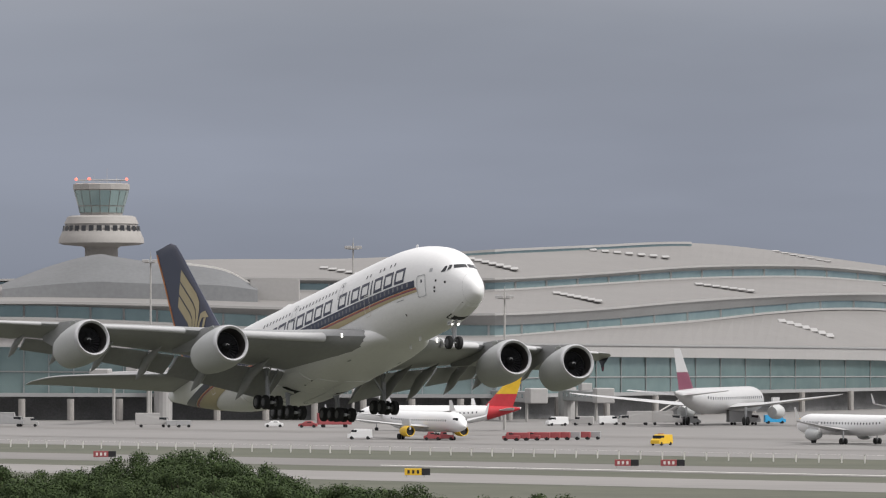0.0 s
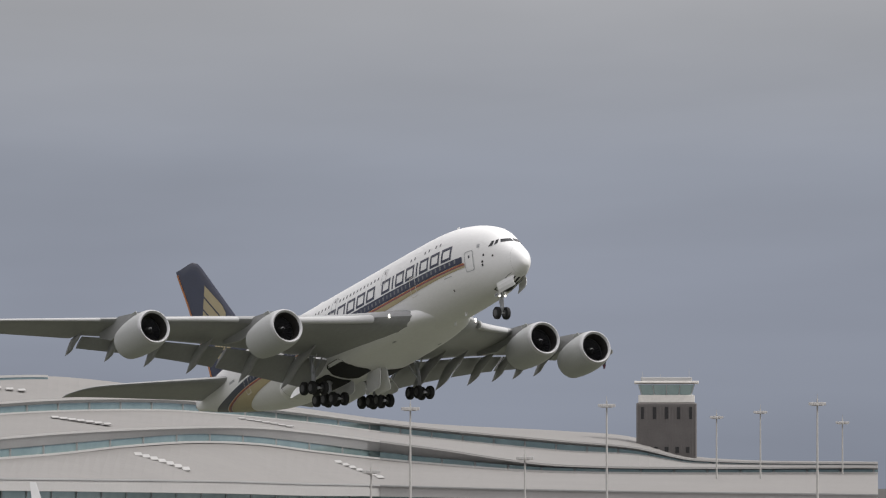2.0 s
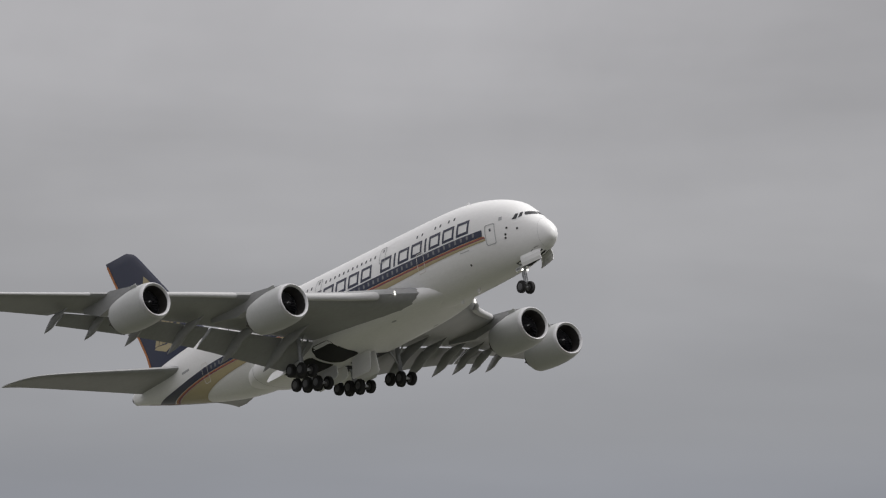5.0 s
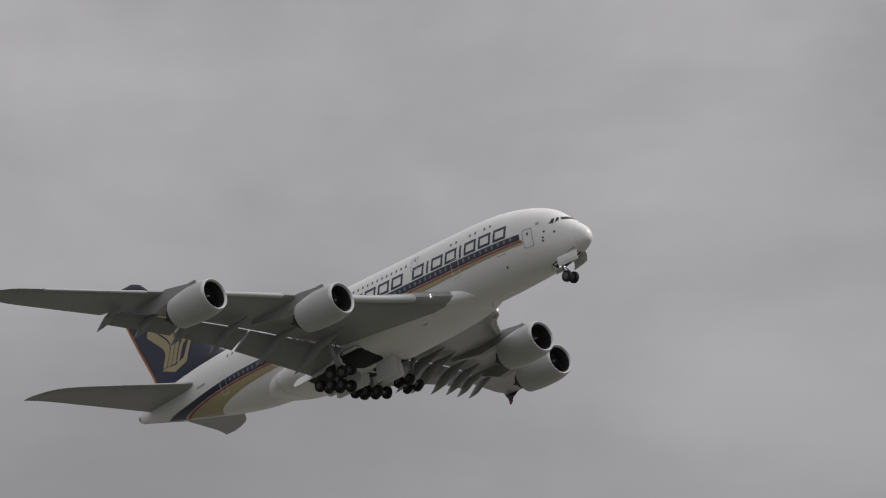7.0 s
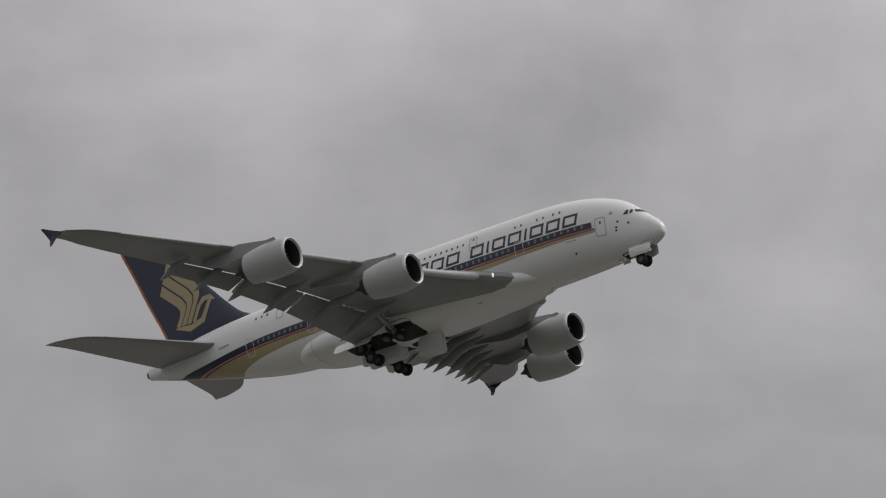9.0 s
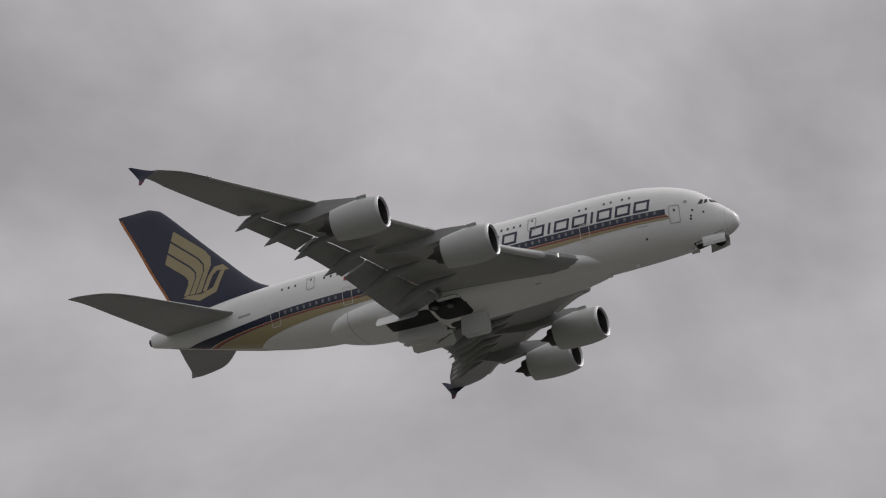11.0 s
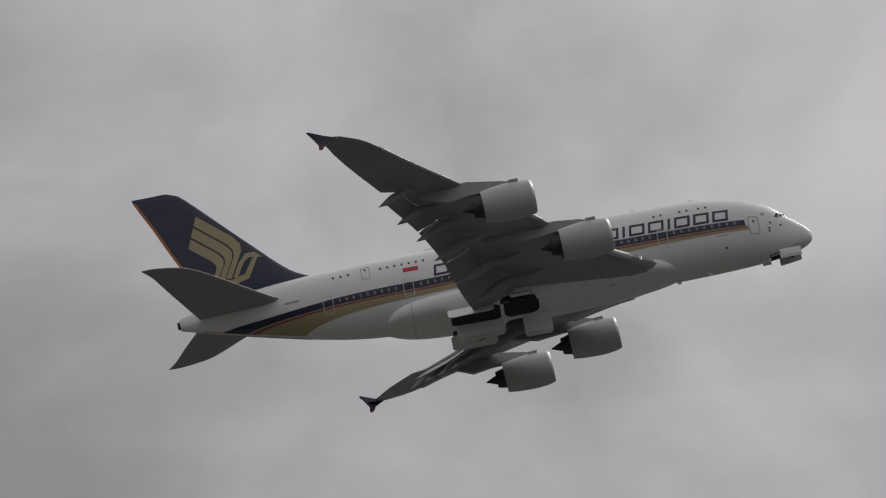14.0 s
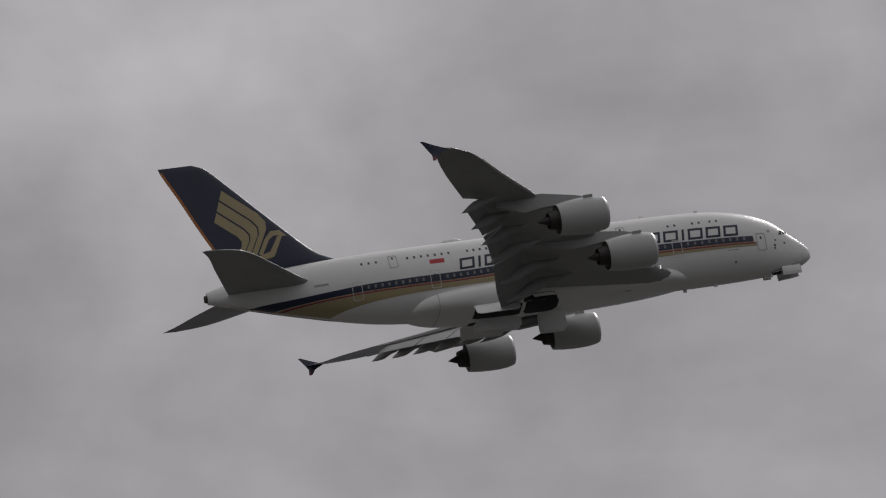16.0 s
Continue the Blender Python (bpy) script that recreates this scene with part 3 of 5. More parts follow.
def build_gear(plane):
    """Legs, bay patches painted as shade, and doors; returns what moves, with its rows of (second, pose)."""
    moves = []
    n = nose_gear(plane)
    at = Matrix.Translation((30.6, 0, -2.85))
    moves.append((n, [(t, at @ Matrix.Rotation(radians(-a), 4, "Y")) for t, a in ((0.0, 0), (4.3, 0), (5.4, 18), (6.3, 38), (7.0, 46), (8.0, 57), (9.0, 67), (10.5, 88), (12.0, 100), (16.0, 100))]))
    # nose bay, a near-black skin patch for its inner shade, and its two doors
    bm = bmesh.new()
    rows = []
    for i in range(8):
        s = 1.75 + 3.45 * i / 7
        rows.append([bm.verts.new((36 - s, y, under(s, y) - 0.015)) for y in (k * min(1.0, 0.7 * hull(s)[0]) for k in (-1, -0.5, 0, 0.5, 1))])
    for a, b in zip(rows, rows[1:]):
        for j in range(4):
            bm.faces.new((a[j], a[j + 1], b[j + 1], b[j]))
    part("gear_bay_shade", bm, "dark", plane, "dark patch on the skin painted as the shade inside the nose wheel bay")
    for side in (-1, 1):
        s0, s1 = 1.7, 4.1
        o = Vector((36 - (s0 + s1) / 2, side * 1.0, under((s0 + s1) / 2, 1.0) - 0.02))
        bm = bmesh.new()
        g = []
        for i in range(7):
            s = s0 + (s1 - s0) * i / 6
            g.append([bm.verts.new(Vector((36 - s, side * y, under(s, y) - 0.04)) - o) for y in (1.0, 0.7, 0.35, 0.0)])
        for a, b in zip(g, g[1:]):
            for j in range(3):
                bm.faces.new((a[j], a[j + 1], b[j + 1], b[j]))
        r = bmesh.ops.extrude_face_region(bm, geom=bm.faces[:])
        for v in (q for q in r["geom"] if isinstance(q, bmesh.types.BMVert)):
            v.co.z += 0.05
        d = part("nose_gear_door", bm, "white", plane, "white nose wheel door hanging open")
        m = Matrix.Translation(o)
        moves.append((d, [(t, m @ Matrix.Rotation(radians(side * a), 4, "X")) for t, a in ((0.0, 0), (1.0, 0), (1.5, 35), (2.0, 62), (2.5, 68), (16.0, 68))]))
        part("rear_bay_door", box(0.95, 0.05, 0.5, (30.4, side * 0.45, -3.62), 0.02), "white", plane)
    part("nose_door_bars", box(0.6, 0.02, 0.18, (30.35, -0.49, -3.68)), "seam", plane)
    for side in (-1, 1):
        g = bogie_gear(plane, (-0.85, 0.85), "wing_gear", "four-wheeled wing landing gear", side)
        at = Matrix.Translation((2.1, side * 6.2, -3.05))
        moves.append((g, [(t, Matrix.Translation((0, 0, up)) @ at @ Matrix.Rotation(radians(-side * a), 4, "X")) for t, a, up in ((0.0, 0, 0), (5.5, 0, 0), (6.3, 8, 0), (7.0, 22, 0), (8.0, 44, 0), (9.0, 64, 0.1), (11.3, 80, 0.35), (16.0, 82, 0.4))]))
        g = bogie_gear(plane, (-1.7, 0.0, 1.7), "body_gear", "six-wheeled body landing gear", side)
        at = Matrix.Translation((-1.0, side * 2.65, -3.3))
        moves.append((g, [(t, Matrix.Translation((0, -side * inward, up)) @ at @ Matrix.Rotation(radians(a), 4, "Y")) for t, a, up, inward in ((0.0, 0, 0, 0), (5.8, 0, 0, 0), (6.5, 3, 0.1, 0), (7.0, 6, 0.3, 0), (8.0, 14, 0.75, 0), (9.0, 36, 0.85, 0.1), (10.0, 82, 1.9, 0.7), (10.8, 90, 2.0, 0.9), (16.0, 90, 2.0, 0.9))]))
        # no recess: dark patches just off the fairing paint the shade of the bays
        for s0, s1, y0, y1 in ((31.2, 35.1, 0.5, 4.2), (35.5, 41.0, 0.7, 3.6)):
            part("gear_bay_shade", belly_patch(s0, s1, y0, y1, side, 0.02, corner=0.9 if s0 < 35 else 0.2), "dark", plane, "dark patch on the fairing painted as the shade inside a wheel bay")
        for s0, s1, y0, y1, hinge, sign, full, lab in ((30.1, 33.2, 0.3, 2.6, 0.3, -1, 88, "broad white wheel door hanging open"), (33.25, 35.2, 0.4, 2.9, 0.4, 1, 80, "short white wheel door folded into its bay"), (31.1, 35.2, 2.65, 4.22, 4.22, -1, 100, "narrow white wheel door folded into its bay"), (35.3, 40.6, 0.6, 2.0, 0.6, -1, 92, "white inner wheel door hanging open"), (36.2, 41.3, 2.1, 3.9, 3.9, 1, 112, "white outer wheel door held open")):
            d, o = gear_doors(plane, s0, s1, y0, y1, side, hinge, lab)
            m = Matrix.Translation(o)
            rows = ((0.0, 0), (0.9, 0), (1.5, full * 0.45), (2.1, full), (16.0, full))
            moves.append((d, [(t, m @ Matrix.Rotation(radians(side * sign * a), 4, "X")) for t, a in rows]))
    return moves


def under(s, y):
    """Height of the hull's lower skin."""
    w, top, bot = hull(s)
    h, c = (top - bot) / 2, (top + bot) / 2
    return c - h * (1 - min(abs(y) / w, 0.999) ** EXP) ** (1 / EXP)


def rounded(w, h, r=0.3, n=4, step=0.25):
    """A rounded rectangle, with points along its sides."""
    raw = []
    for cx, cy, a0 in ((w / 2 - r, h / 2 - r, 0), (-w / 2 + r, h / 2 - r, 90), (-w / 2 + r, -h / 2 + r, 180), (w / 2 - r, -h / 2 + r, 270)):
        for i in range(n + 1):
            a = radians(a0 + 90 * i / n)
            raw.append((cx + r * math.cos(a), cy + r * math.sin(a)))
    pts = []
    for p, q in zip(raw, raw[1:] + raw[:1]):
        k = 6 if math.hypot(q[0] - p[0], q[1] - p[1]) > step else 1
        pts += [(p[0] + (q[0] - p[0]) * i / k, p[1] + (q[1] - p[1]) * i / k) for i in range(k)]
    return pts


def door_on(plane, s, z, side, w=1.15, h=2.05, mat="seam"):
    """A cabin door: its outline stands on the skin."""
    bm = bmesh.new()
    outer, inner = rounded(w, h, 0.2), rounded(w - 0.14, h - 0.14, 0.2)
    a = [bm.verts.new(skin(s + p, z + q, side, 0.05)) for p, q in outer]
    b = [bm.verts.new(skin(s + p, z + q, side, 0.05)) for p, q in inner]
    for i in range(len(a)):
        j = (i + 1) % len(a)
        bm.faces.new((a[i], a[j], b[j], b[i]))
    d = part("door", bm, mat, plane)
    part("door_window", patch([(s - 0.1, z + 0.3), (s + 0.1, z + 0.3), (s + 0.1, z + 0.6), (s - 0.1, z + 0.6)], side, 0.02), "pane", d)
    return d


BLUE = [(6.0, -0.10, 0.54), (16.0, 0.0, 0.72), (21.0, 0.02, 0.80), (30.0, 0.0, 0.80), (35.0, -0.05, 0.75), (41.5, -0.26, 0.55), (47.5, -0.28, 0.52), (52.5, -0.30, 0.46), (56.5, -0.40, 0.27), (60.7, -0.56, 0.10), (64.0, -0.65, 0.08), (67.2, -0.5, 0.03), (68.4, -0.3, 0.0)]


def build_airliner():
    plane = empty("airliner", "four-engined double-deck airliner, white, navy and gold, climbing out with gear down", "airplane")
    st = [0.12, 0.15, 0.20, 0.30, 0.45, 0.7, 1.0, 1.4, 1.8, 2.4, 3.0, 3.6, 4.2, 4.8, 5.5, 6.2, 7, 8, 9, 10, 11, 12, 13, 14] + [14 + i for i in range(2, 31, 2)] + [44 + 0.8 * i for i in range(1, 33)] + [70.0, 70.4]
    part("fuselage", loft([hull_ring(s) for s in st]), "white", plane, "white double-deck hull", smooth=60)
    part("tail_cone", turned([(-34.35, 0.46), (-34.7, 0.40), (-34.72, 0.3), (-34.5, 0.28)], 20), "burnt", plane, "auxiliary exhaust", smooth=40).location = (0, 0, 1.93)
    # wing to body fairing
    rings = []
    for i in range(45):
        s = 13.2 + 35.6 * i / 44
        w, top, bot = spline(FAIR, s)
        h, c = (top - bot) / 2, (top + bot) / 2
        rings.append([(36 - s, w * math.copysign(abs(math.cos(a)) ** 0.75, math.cos(a)), c + h * math.copysign(abs(math.sin(a)) ** 0.75, math.sin(a))) for a in (2 * math.pi * j / 40 for j in range(40))])
    part("belly_fairing", loft(rings), "white", plane, "bulged white fairing between the wings", smooth=60)
    seam = []
    for st_ in (45.0, 45.07):
        w, top, bot = spline(FAIR, st_)
        h, c = (top - bot) / 2 + 0.012, (top + bot) / 2
        seam.append([(36 - st_, (w + 0.012) * math.copysign(abs(math.cos(a)) ** 0.75, math.cos(a)), c + h * math.copysign(abs(math.sin(a)) ** 0.75, math.sin(a))) for a in (2 * math.pi * j / 40 for j in range(40))])
    part("fairing_seam", loft(seam, cap=False), "seam", plane)
    for side in (-1, 1):
        build_wing(plane, side)
        tail = [(0.6, 57.6, 10.4, 1.8, 0.10), (4.0, 60.4, 8.75, 2.12, 0.10), (9.0, 64.2, 6.6, 2.55, 0.09), (13.0, 67.3, 4.75, 2.85, 0.085), (14.4, 69.1, 3.6, 2.95, 0.08), (15.22, 71.5, 1.6, 2.98, 0.06)]
        part("tailplane", lifting(tail, side, n=30), "grey", plane, "swept grey tailplane", smooth=45)
        for x, y, z in ((13.50, 14.93, -2.86), (5.80, 25.80, -1.28)):
            build_engine(plane, x, side * y, z)
        # livery along the side
        part("blue_stripe", band(BLUE, 7.3, 68.0, side, nv=8, out=0.03), "navy", plane, "navy cheat line")
        part("orange_stripe", band([(a, lo - 0.15, lo - 0.05) for a, lo, hi in BLUE], 7.1, 67.4, side, nv=1, out=0.034), "orange", plane, "orange pinstripe")
        part("dark_pinstripe", band([(a, lo - 0.27, lo - 0.15) for a, lo, hi in BLUE], 7.0, 67.0, side, nv=1, out=0.034), "maroon", plane)
        gold = [(6.0, -0.58, -0.36), (16, -0.62, -0.26), (21.0, -0.75, -0.24), (35.0, -1.0, -0.31), (44.7, -1.15, -0.54), (50.8, -1.42, -0.56), (55.0, -1.85, -0.64), (57.4, -2.3, -0.72), (59.3, -2.9, -0.80), (64.0, -2.8, -0.92), (66.6, -1.6, -0.80)]
        part("gold_stripe", band(gold, 7.0, 66.0, side, nv=10, out=0.03), "gold", plane, "broadening gold band")
        for s, z in ((6.35, -0.15), (16.5, 0.0), (36.6, 0.0), (44.9, 0.0), (53.9, -0.15)):
            door_on(plane, s, z, side, mat="line" if s > 10 else "seam")
        for s in (22.6, 33.4, 49.3):
            door_on(plane, s, 2.72, side, 1.0, 1.6)
        # cabin windows: main deck in the stripe, upper deck above
        for s0, s1 in ((8.0, 15.6), (17.5, 35.6), (37.6, 43.9), (45.9, 53.0)):
            k = int((s1 - s0) / 0.78)
            for i in range(k):
                s = s0 + (s1 - s0) * (i + 0.5) / k
                z = ease(BLUE, s)[0] + 0.22
                part("cabin_window", patch([(s - 0.13, z), (s + 0.13, z), (s + 0.13, z + 0.38), (s - 0.13, z + 0.38)], side, 0.04), "frost", plane)
        for s0, s1 in ((23.6, 32.6), (34.3, 41.0), (42.4, 48.0), (50.8, 53.3)):
            k = int((s1 - s0) / 0.72)
            for i in range(k):
                s = s0 + (s1 - s0) * (i + 0.5) / k
                part("cabin_window", patch([(s - 0.12, 2.78), (s + 0.12, 2.78), (s + 0.12, 3.10), (s - 0.12, 3.10)], side, 0.02), "pane", plane)
        for s in (11.2, 12.0, 13.3, 14.1, 16.2, 17.0):
            part("cabin_window", patch([(s - 0.12, 2.72), (s + 0.12, 2.72), (s + 0.12, 3.02), (s - 0.12, 3.02)], side, 0.02), "pane", plane)
        # cockpit panes
        name_bars(plane, side)
        part("flag", patch([(43.5, 1.85), (45.2, 1.85), (45.2, 2.38), (43.5, 2.38)], side, 0.016, 2, 2), "red", plane, "red half of a small flag")
        part("registration_bars", patch([(57.0, 1.0), (58.6, 1.0), (58.6, 1.25), (57.0, 1.25)], side, 0.016), "seam", plane)
        part("type_bars", patch([(9.3, -0.92), (10.6, -0.89), (10.6, -0.81), (9.3, -0.84)], side, 0.016, 2, 1), "seam", plane)
        part("emblem_mark", patch([(5.0, 0.95), (5.35, 0.95), (5.35, 1.3), (5.0, 1.3)], side, 0.016), "seam", plane)
        for s, z in ((4.5, 0.0), (4.7, -0.62), (4.75, -0.95), (3.4, -0.35), (9.8, -2.2)):
            part("sensor", patch([(s - 0.1, z - 0.1), (s + 0.1, z - 0.1), (s + 0.1, z + 0.1), (s - 0.1, z + 0.1)], side, 0.03), "dark", plane)
    part("antenna_hump", turned([(1.3, 0.02), (0.9, 0.28), (0.2, 0.42), (-0.9, 0.36), (-1.6, 0.03)], 16), "white", plane, smooth=50).location = (-5.4, 0, 5.08)
    for s in (12.5, 19.0, 27.0):
        part("blade_aerial", box(0.45, 0.05, 0.5, (36 - s, 0, hull(s)[1] + 0.2), 0.02), "white", plane)
    for s, y in ((15.5, 0.3), (12.0, -0.4)):
        part("blade_aerial", box(0.45, 0.05, 0.45, (36 - s, y, under(s, y) - 0.18), 0.02), "white", plane)
    for side in (-1, 1):
        part("air_inlet", belly_patch(22.5, 23.3, 2.5, 2.75, side, 0.02), "seam", plane)
    cockpit(plane)
    build_fin(plane)
    return plane, build_gear(plane)


def nose_point(y, z, side, out=0.025):
    """The foremost point of the hull at that offset and height."""
    a, b = 0.0, 9.0
    for _ in range(40):
        m = (a + b) / 2
        w, top, bot = hull(m)
        h, c = (top - bot) / 2, (top + bot) / 2
        inside = (y / w) ** EXP + abs((z - c) / h) ** EXP < 1
        a, b = (a, m) if inside else (m, b)
    return Vector((36 - b + out, side * (y + out * 0.6), z + out * 0.6))


def cockpit(plane):
    """Dark panes round the nose above the radome."""
    for side in (-1, 1):
        for q in (((0.06, 0.82), (1.15, 0.87), (1.03, 1.23), (0.06, 1.24)), ((1.36, 0.84), (1.62, 0.70), (1.34, 1.22), (1.12, 1.26)), ((1.72, 0.66), (1.93, 0.68), (1.60, 1.21), (1.45, 1.20))):
            bm = bmesh.new()
            n = 4
            g = [[bm.verts.new(nose_point((q[0][0] * (1 - u) + q[1][0] * u) * (1 - v) + (q[3][0] * (1 - u) + q[2][0] * u) * v, (q[0][1] * (1 - u) + q[1][1] * u) * (1 - v) + (q[3][1] * (1 - u) + q[2][1] * u) * v, side)) for v in (j / n for j in range(n + 1))] for u in (i / n for i in range(n + 1))]
            for a, b in zip(g, g[1:]):
                for j in range(n):
                    bm.faces.new((a[j], a[j + 1], b[j + 1], b[j]))
            part("cockpit_window", bm, "glass", plane)
    # seam of the radome
    bm = bmesh.new()
    for s0 in (1.30,):
        r0, r1 = [hull_ring(s, 56) for s in (s0, s0 + 0.02)]
        c = Vector((36 - s0, 0, -1.0))
        loft([[c + (Vector(p) - c) * 1.006 for p in r] for r in (r0, r1)], bm=bm, cap=False)
    part("radome_seam", bm, "sand", plane)


def name_bars(plane, side):
    """The airline's name is a row of plain navy shapes of the words' size: leaning open blocks and bars."""
    t = 0.28
    forms = {  # width, and quads as (left, right, low, high), the last two in shares of the height
        "bar": (0.42, ((0.07, 0.07 + t, 0, 1),)),
        "block": (1.75, ((0, t, 0, 1), (1.75 - t, 1.75, 0, 1), (t, 1.75 - t, 0.8, 1), (t, 1.75 - t, 0, 0.2)))}
    words = (tuple("bar" if i in (1, 4) else "block" for i in range(8)), tuple("bar" if i == 1 else "block" for i in range(9)))
    for word, s_front, s_back in ((words[0], 8.95, 22.9), (words[1], 24.4, 41.85)):
        gap = (s_back - s_front - sum(forms[f][0] for f in word)) / (len(word) - 1)
        u = 0.0
        for f in word:
            w, quads = forms[f]
            bm = bmesh.new()
            for a, b, lo, hi in quads:
                corners = []
                for x, h in ((a, lo), (b, lo), (b, hi), (a, hi)):
                    run = u + x + 0.22 * (h - 0.5)
                    st = s_back - run if side < 0 else s_front + run
                    corners.append((st, ease(BLUE, st)[1] + 0.16 + 1.36 * h))
                patch(corners, side, 0.018, 2, 3, bm)
            part("name_block", bm, "navy", plane)
            u += w + gap


FIN = [(3.2, 52.3, 14.9, 0, 0.08), (4.2, 53.6, 13.75, 0, 0.085), (4.9, 55.3, 12.4, 0, 0.095), (6.0, 57.3, 10.7, 0, 0.10), (10.0, 61.25, 8.65, 0, 0.095), (14.0, 65.0, 6.65, 0, 0.09), (16.6, 67.45, 5.45, 0, 0.085), (17.4, 68.4, 4.85, 0, 0.08), (17.75, 69.4, 3.95, 0, 0.05)]


def fin_skin(s, z, side, out=0.03):
    le, ch, _, th = spline(FIN, z)
    x = min(max((s - le) / ch, 0.001), 0.999)
    t = 5 * th * (0.2969 * math.sqrt(x) - 0.126 * x - 0.3516 * x * x + 0.2843 * x**3 - 0.1036 * x**4)
    return Vector((36 - s, side * (t * ch + 0.02 * ch * 4 * x * (1 - x) * side + out), z))


def fin_band(one, two, f0, f1, side):
    """A painted band between two paths on the fin, from f0 to f1 of the way across."""
    bm = bmesh.new()
    rows = []
    for (a, b), (c, d) in zip(zip(one, one[1:]), zip(two, two[1:])):
        for i in range(6):
            k = i / 6
            p = (a[0] + (b[0] - a[0]) * k, a[1] + (b[1] - a[1]) * k)
            q = (c[0] + (d[0] - c[0]) * k, c[1] + (d[1] - c[1]) * k)
            rows.append((p, q))
    rows.append((one[-1], two[-1]))
    grid = []
    for p, q in rows:
        grid.append([bm.verts.new(fin_skin(p[0] + (q[0] - p[0]) * f, p[1] + (q[1] - p[1]) * f, side)) for f in (f0, (f0 + f1) / 2, f1)])
    for a, b in zip(grid, grid[1:]):
        for j in range(2):
            bm.faces.new((a[j], a[j + 1], b[j + 1], b[j]))
    return bm


def build_fin(plane):
    fin = part("tail_fin", lifting(FIN, 1, vertical=True, n=30), "navy", plane, "tall navy fin with a gold bird emblem", smooth=45)
    # orange trailing strip
    rings = []
    for i in range(13):
        z = 3.6 + 13.7 * i / 12
        le, ch, _, th = spline(FIN, z)
        x = 36 - le - ch
        rings.append([(x + 0.30, 0.06, z), (x - 0.03, 0.02, z), (x - 0.03, -0.02, z), (x + 0.30, -0.06, z)])
    part("rudder_edge", loft(rings), "orange", fin, "orange trailing edge of the rudder", smooth=30)
    for side in (-1, 1):
        upper = ((66.58, 14.45), (62.94, 11.21), (62.22, 10.19), (62.25, 9.24), (63.84, 6.26))
        lower = ((68.08, 10.64), (65.82, 8.67), (65.41, 8.06), (65.51, 7.50), (66.13, 6.40))
        for k in range(3):
            part("emblem_band", fin_band(upper, lower, k / 3 + 0.025, (k + 1) / 3 - 0.025, side), "gold", fin)
        for outer, inner in ((((63.68, 6.33), (62.77, 7.99), (61.95, 8.87), (60.89, 8.91), (60.18, 8.15)), ((63.21, 6.25), (62.25, 7.90), (61.66, 8.31), (61.21, 8.30), (60.93, 8.18))),
                             (((60.70, 8.17), (61.95, 5.88), (64.16, 5.36), (66.27, 6.17)), ((61.23, 8.20), (62.35, 6.49), (63.87, 6.11), (65.77, 6.33)))):
            part("emblem_band", fin_band(outer, inner, 0.0, 1.0, side), "gold", fin)


airliner, gear_moves = build_airliner()

# ---- ground ----
SLANT = -0.9  # the runway and taxiway run at this slope across the view


def slab(name, mat, d0, d1, z, label, category, x0=-420, x1=900, slant=SLANT):
    """A strip of paving between two lines parallel to the runway."""
    bm = bmesh.new()
    n = 24
    lo, hi = [], []
    for i in range(n + 1):
        x = x0 + (x1 - x0) * i / n
        lo.append(bm.verts.new((x, d0 + slant * x, z)))
        hi.append(bm.verts.new((x, d1 + slant * x, z)))
    for i in range(n):
        bm.faces.new((lo[i], lo[i + 1], hi[i + 1], hi[i]))
    return tagged(part(name, bm, mat), label, category, kind="structure")


def along(x, d, z=0.0):
    return Vector((x, d + SLANT * x, z))


def ground():
    bm = bmesh.new()
    bmesh.ops.create_grid(bm, x_segments=40, y_segments=40, size=4800)
    tagged(part("ground", bm, "scrub"), "flat scrub reaching the horizon, added dark to dim the belly of the airliner", "ground", kind="structure")
    # grass reaches under the early flight path so its paler tone lights the belly
    slab("grass", "grass", 440, 2300, 0.03, "dry mown airfield grass beside the runway", "grass", x0=-600, x1=420)
    slab("apron", "apron", 1058, 2400, 0.06, "pale concrete apron in front of the terminal", "apron", x0=-500, x1=700)
    slab("taxiway", "asphalt", 935, 984, 0.06, "worn grey taxiway beside the runway", "taxiway")
    slab("runway", "runway", 848, 900, 0.06, "pale worn concrete runway", "runway")
    slab("taxiway_line", "line", 942, 945, 0.10, "white painted edge line on the taxiway", "road marking", x0=-10)
    slab("apron_line", "line", 1092, 1092.7, 0.10, "faded painted line across the apron", "road marking")
    slab("apron_lane", "asphalt", 1130, 1143, 0.09, "darker service lane across the apron", "road", x0=-300, x1=300)
    slab("apron_lane", "asphalt", 1225, 1250, 0.09, "darker service lane nearer the stands", "road", x0=-300, x1=300)



ground()


def perimeter_fence():
    """Low posts along the grass strip."""
    first = None
    for i in range(120):
        x = -130 + 3.55 * i
        p = along(x, 1030)
        m = Matrix.Translation(p)
        if first is None:
            e = empty("fence_post", "short white post at the edge of the grass", "post", "posts along the grass strip")
            e.matrix_basis = m
            part("shaft", box(0.22, 0.22, 1.35, (0, 0, 0.675), 0.03), "line", e)
            part("cap", box(0.28, 0.28, 0.08, (0, 0, 1.39), 0.02), "post", e)
            first = e
        else:
            copy_thing(first, m)


perimeter_fence()

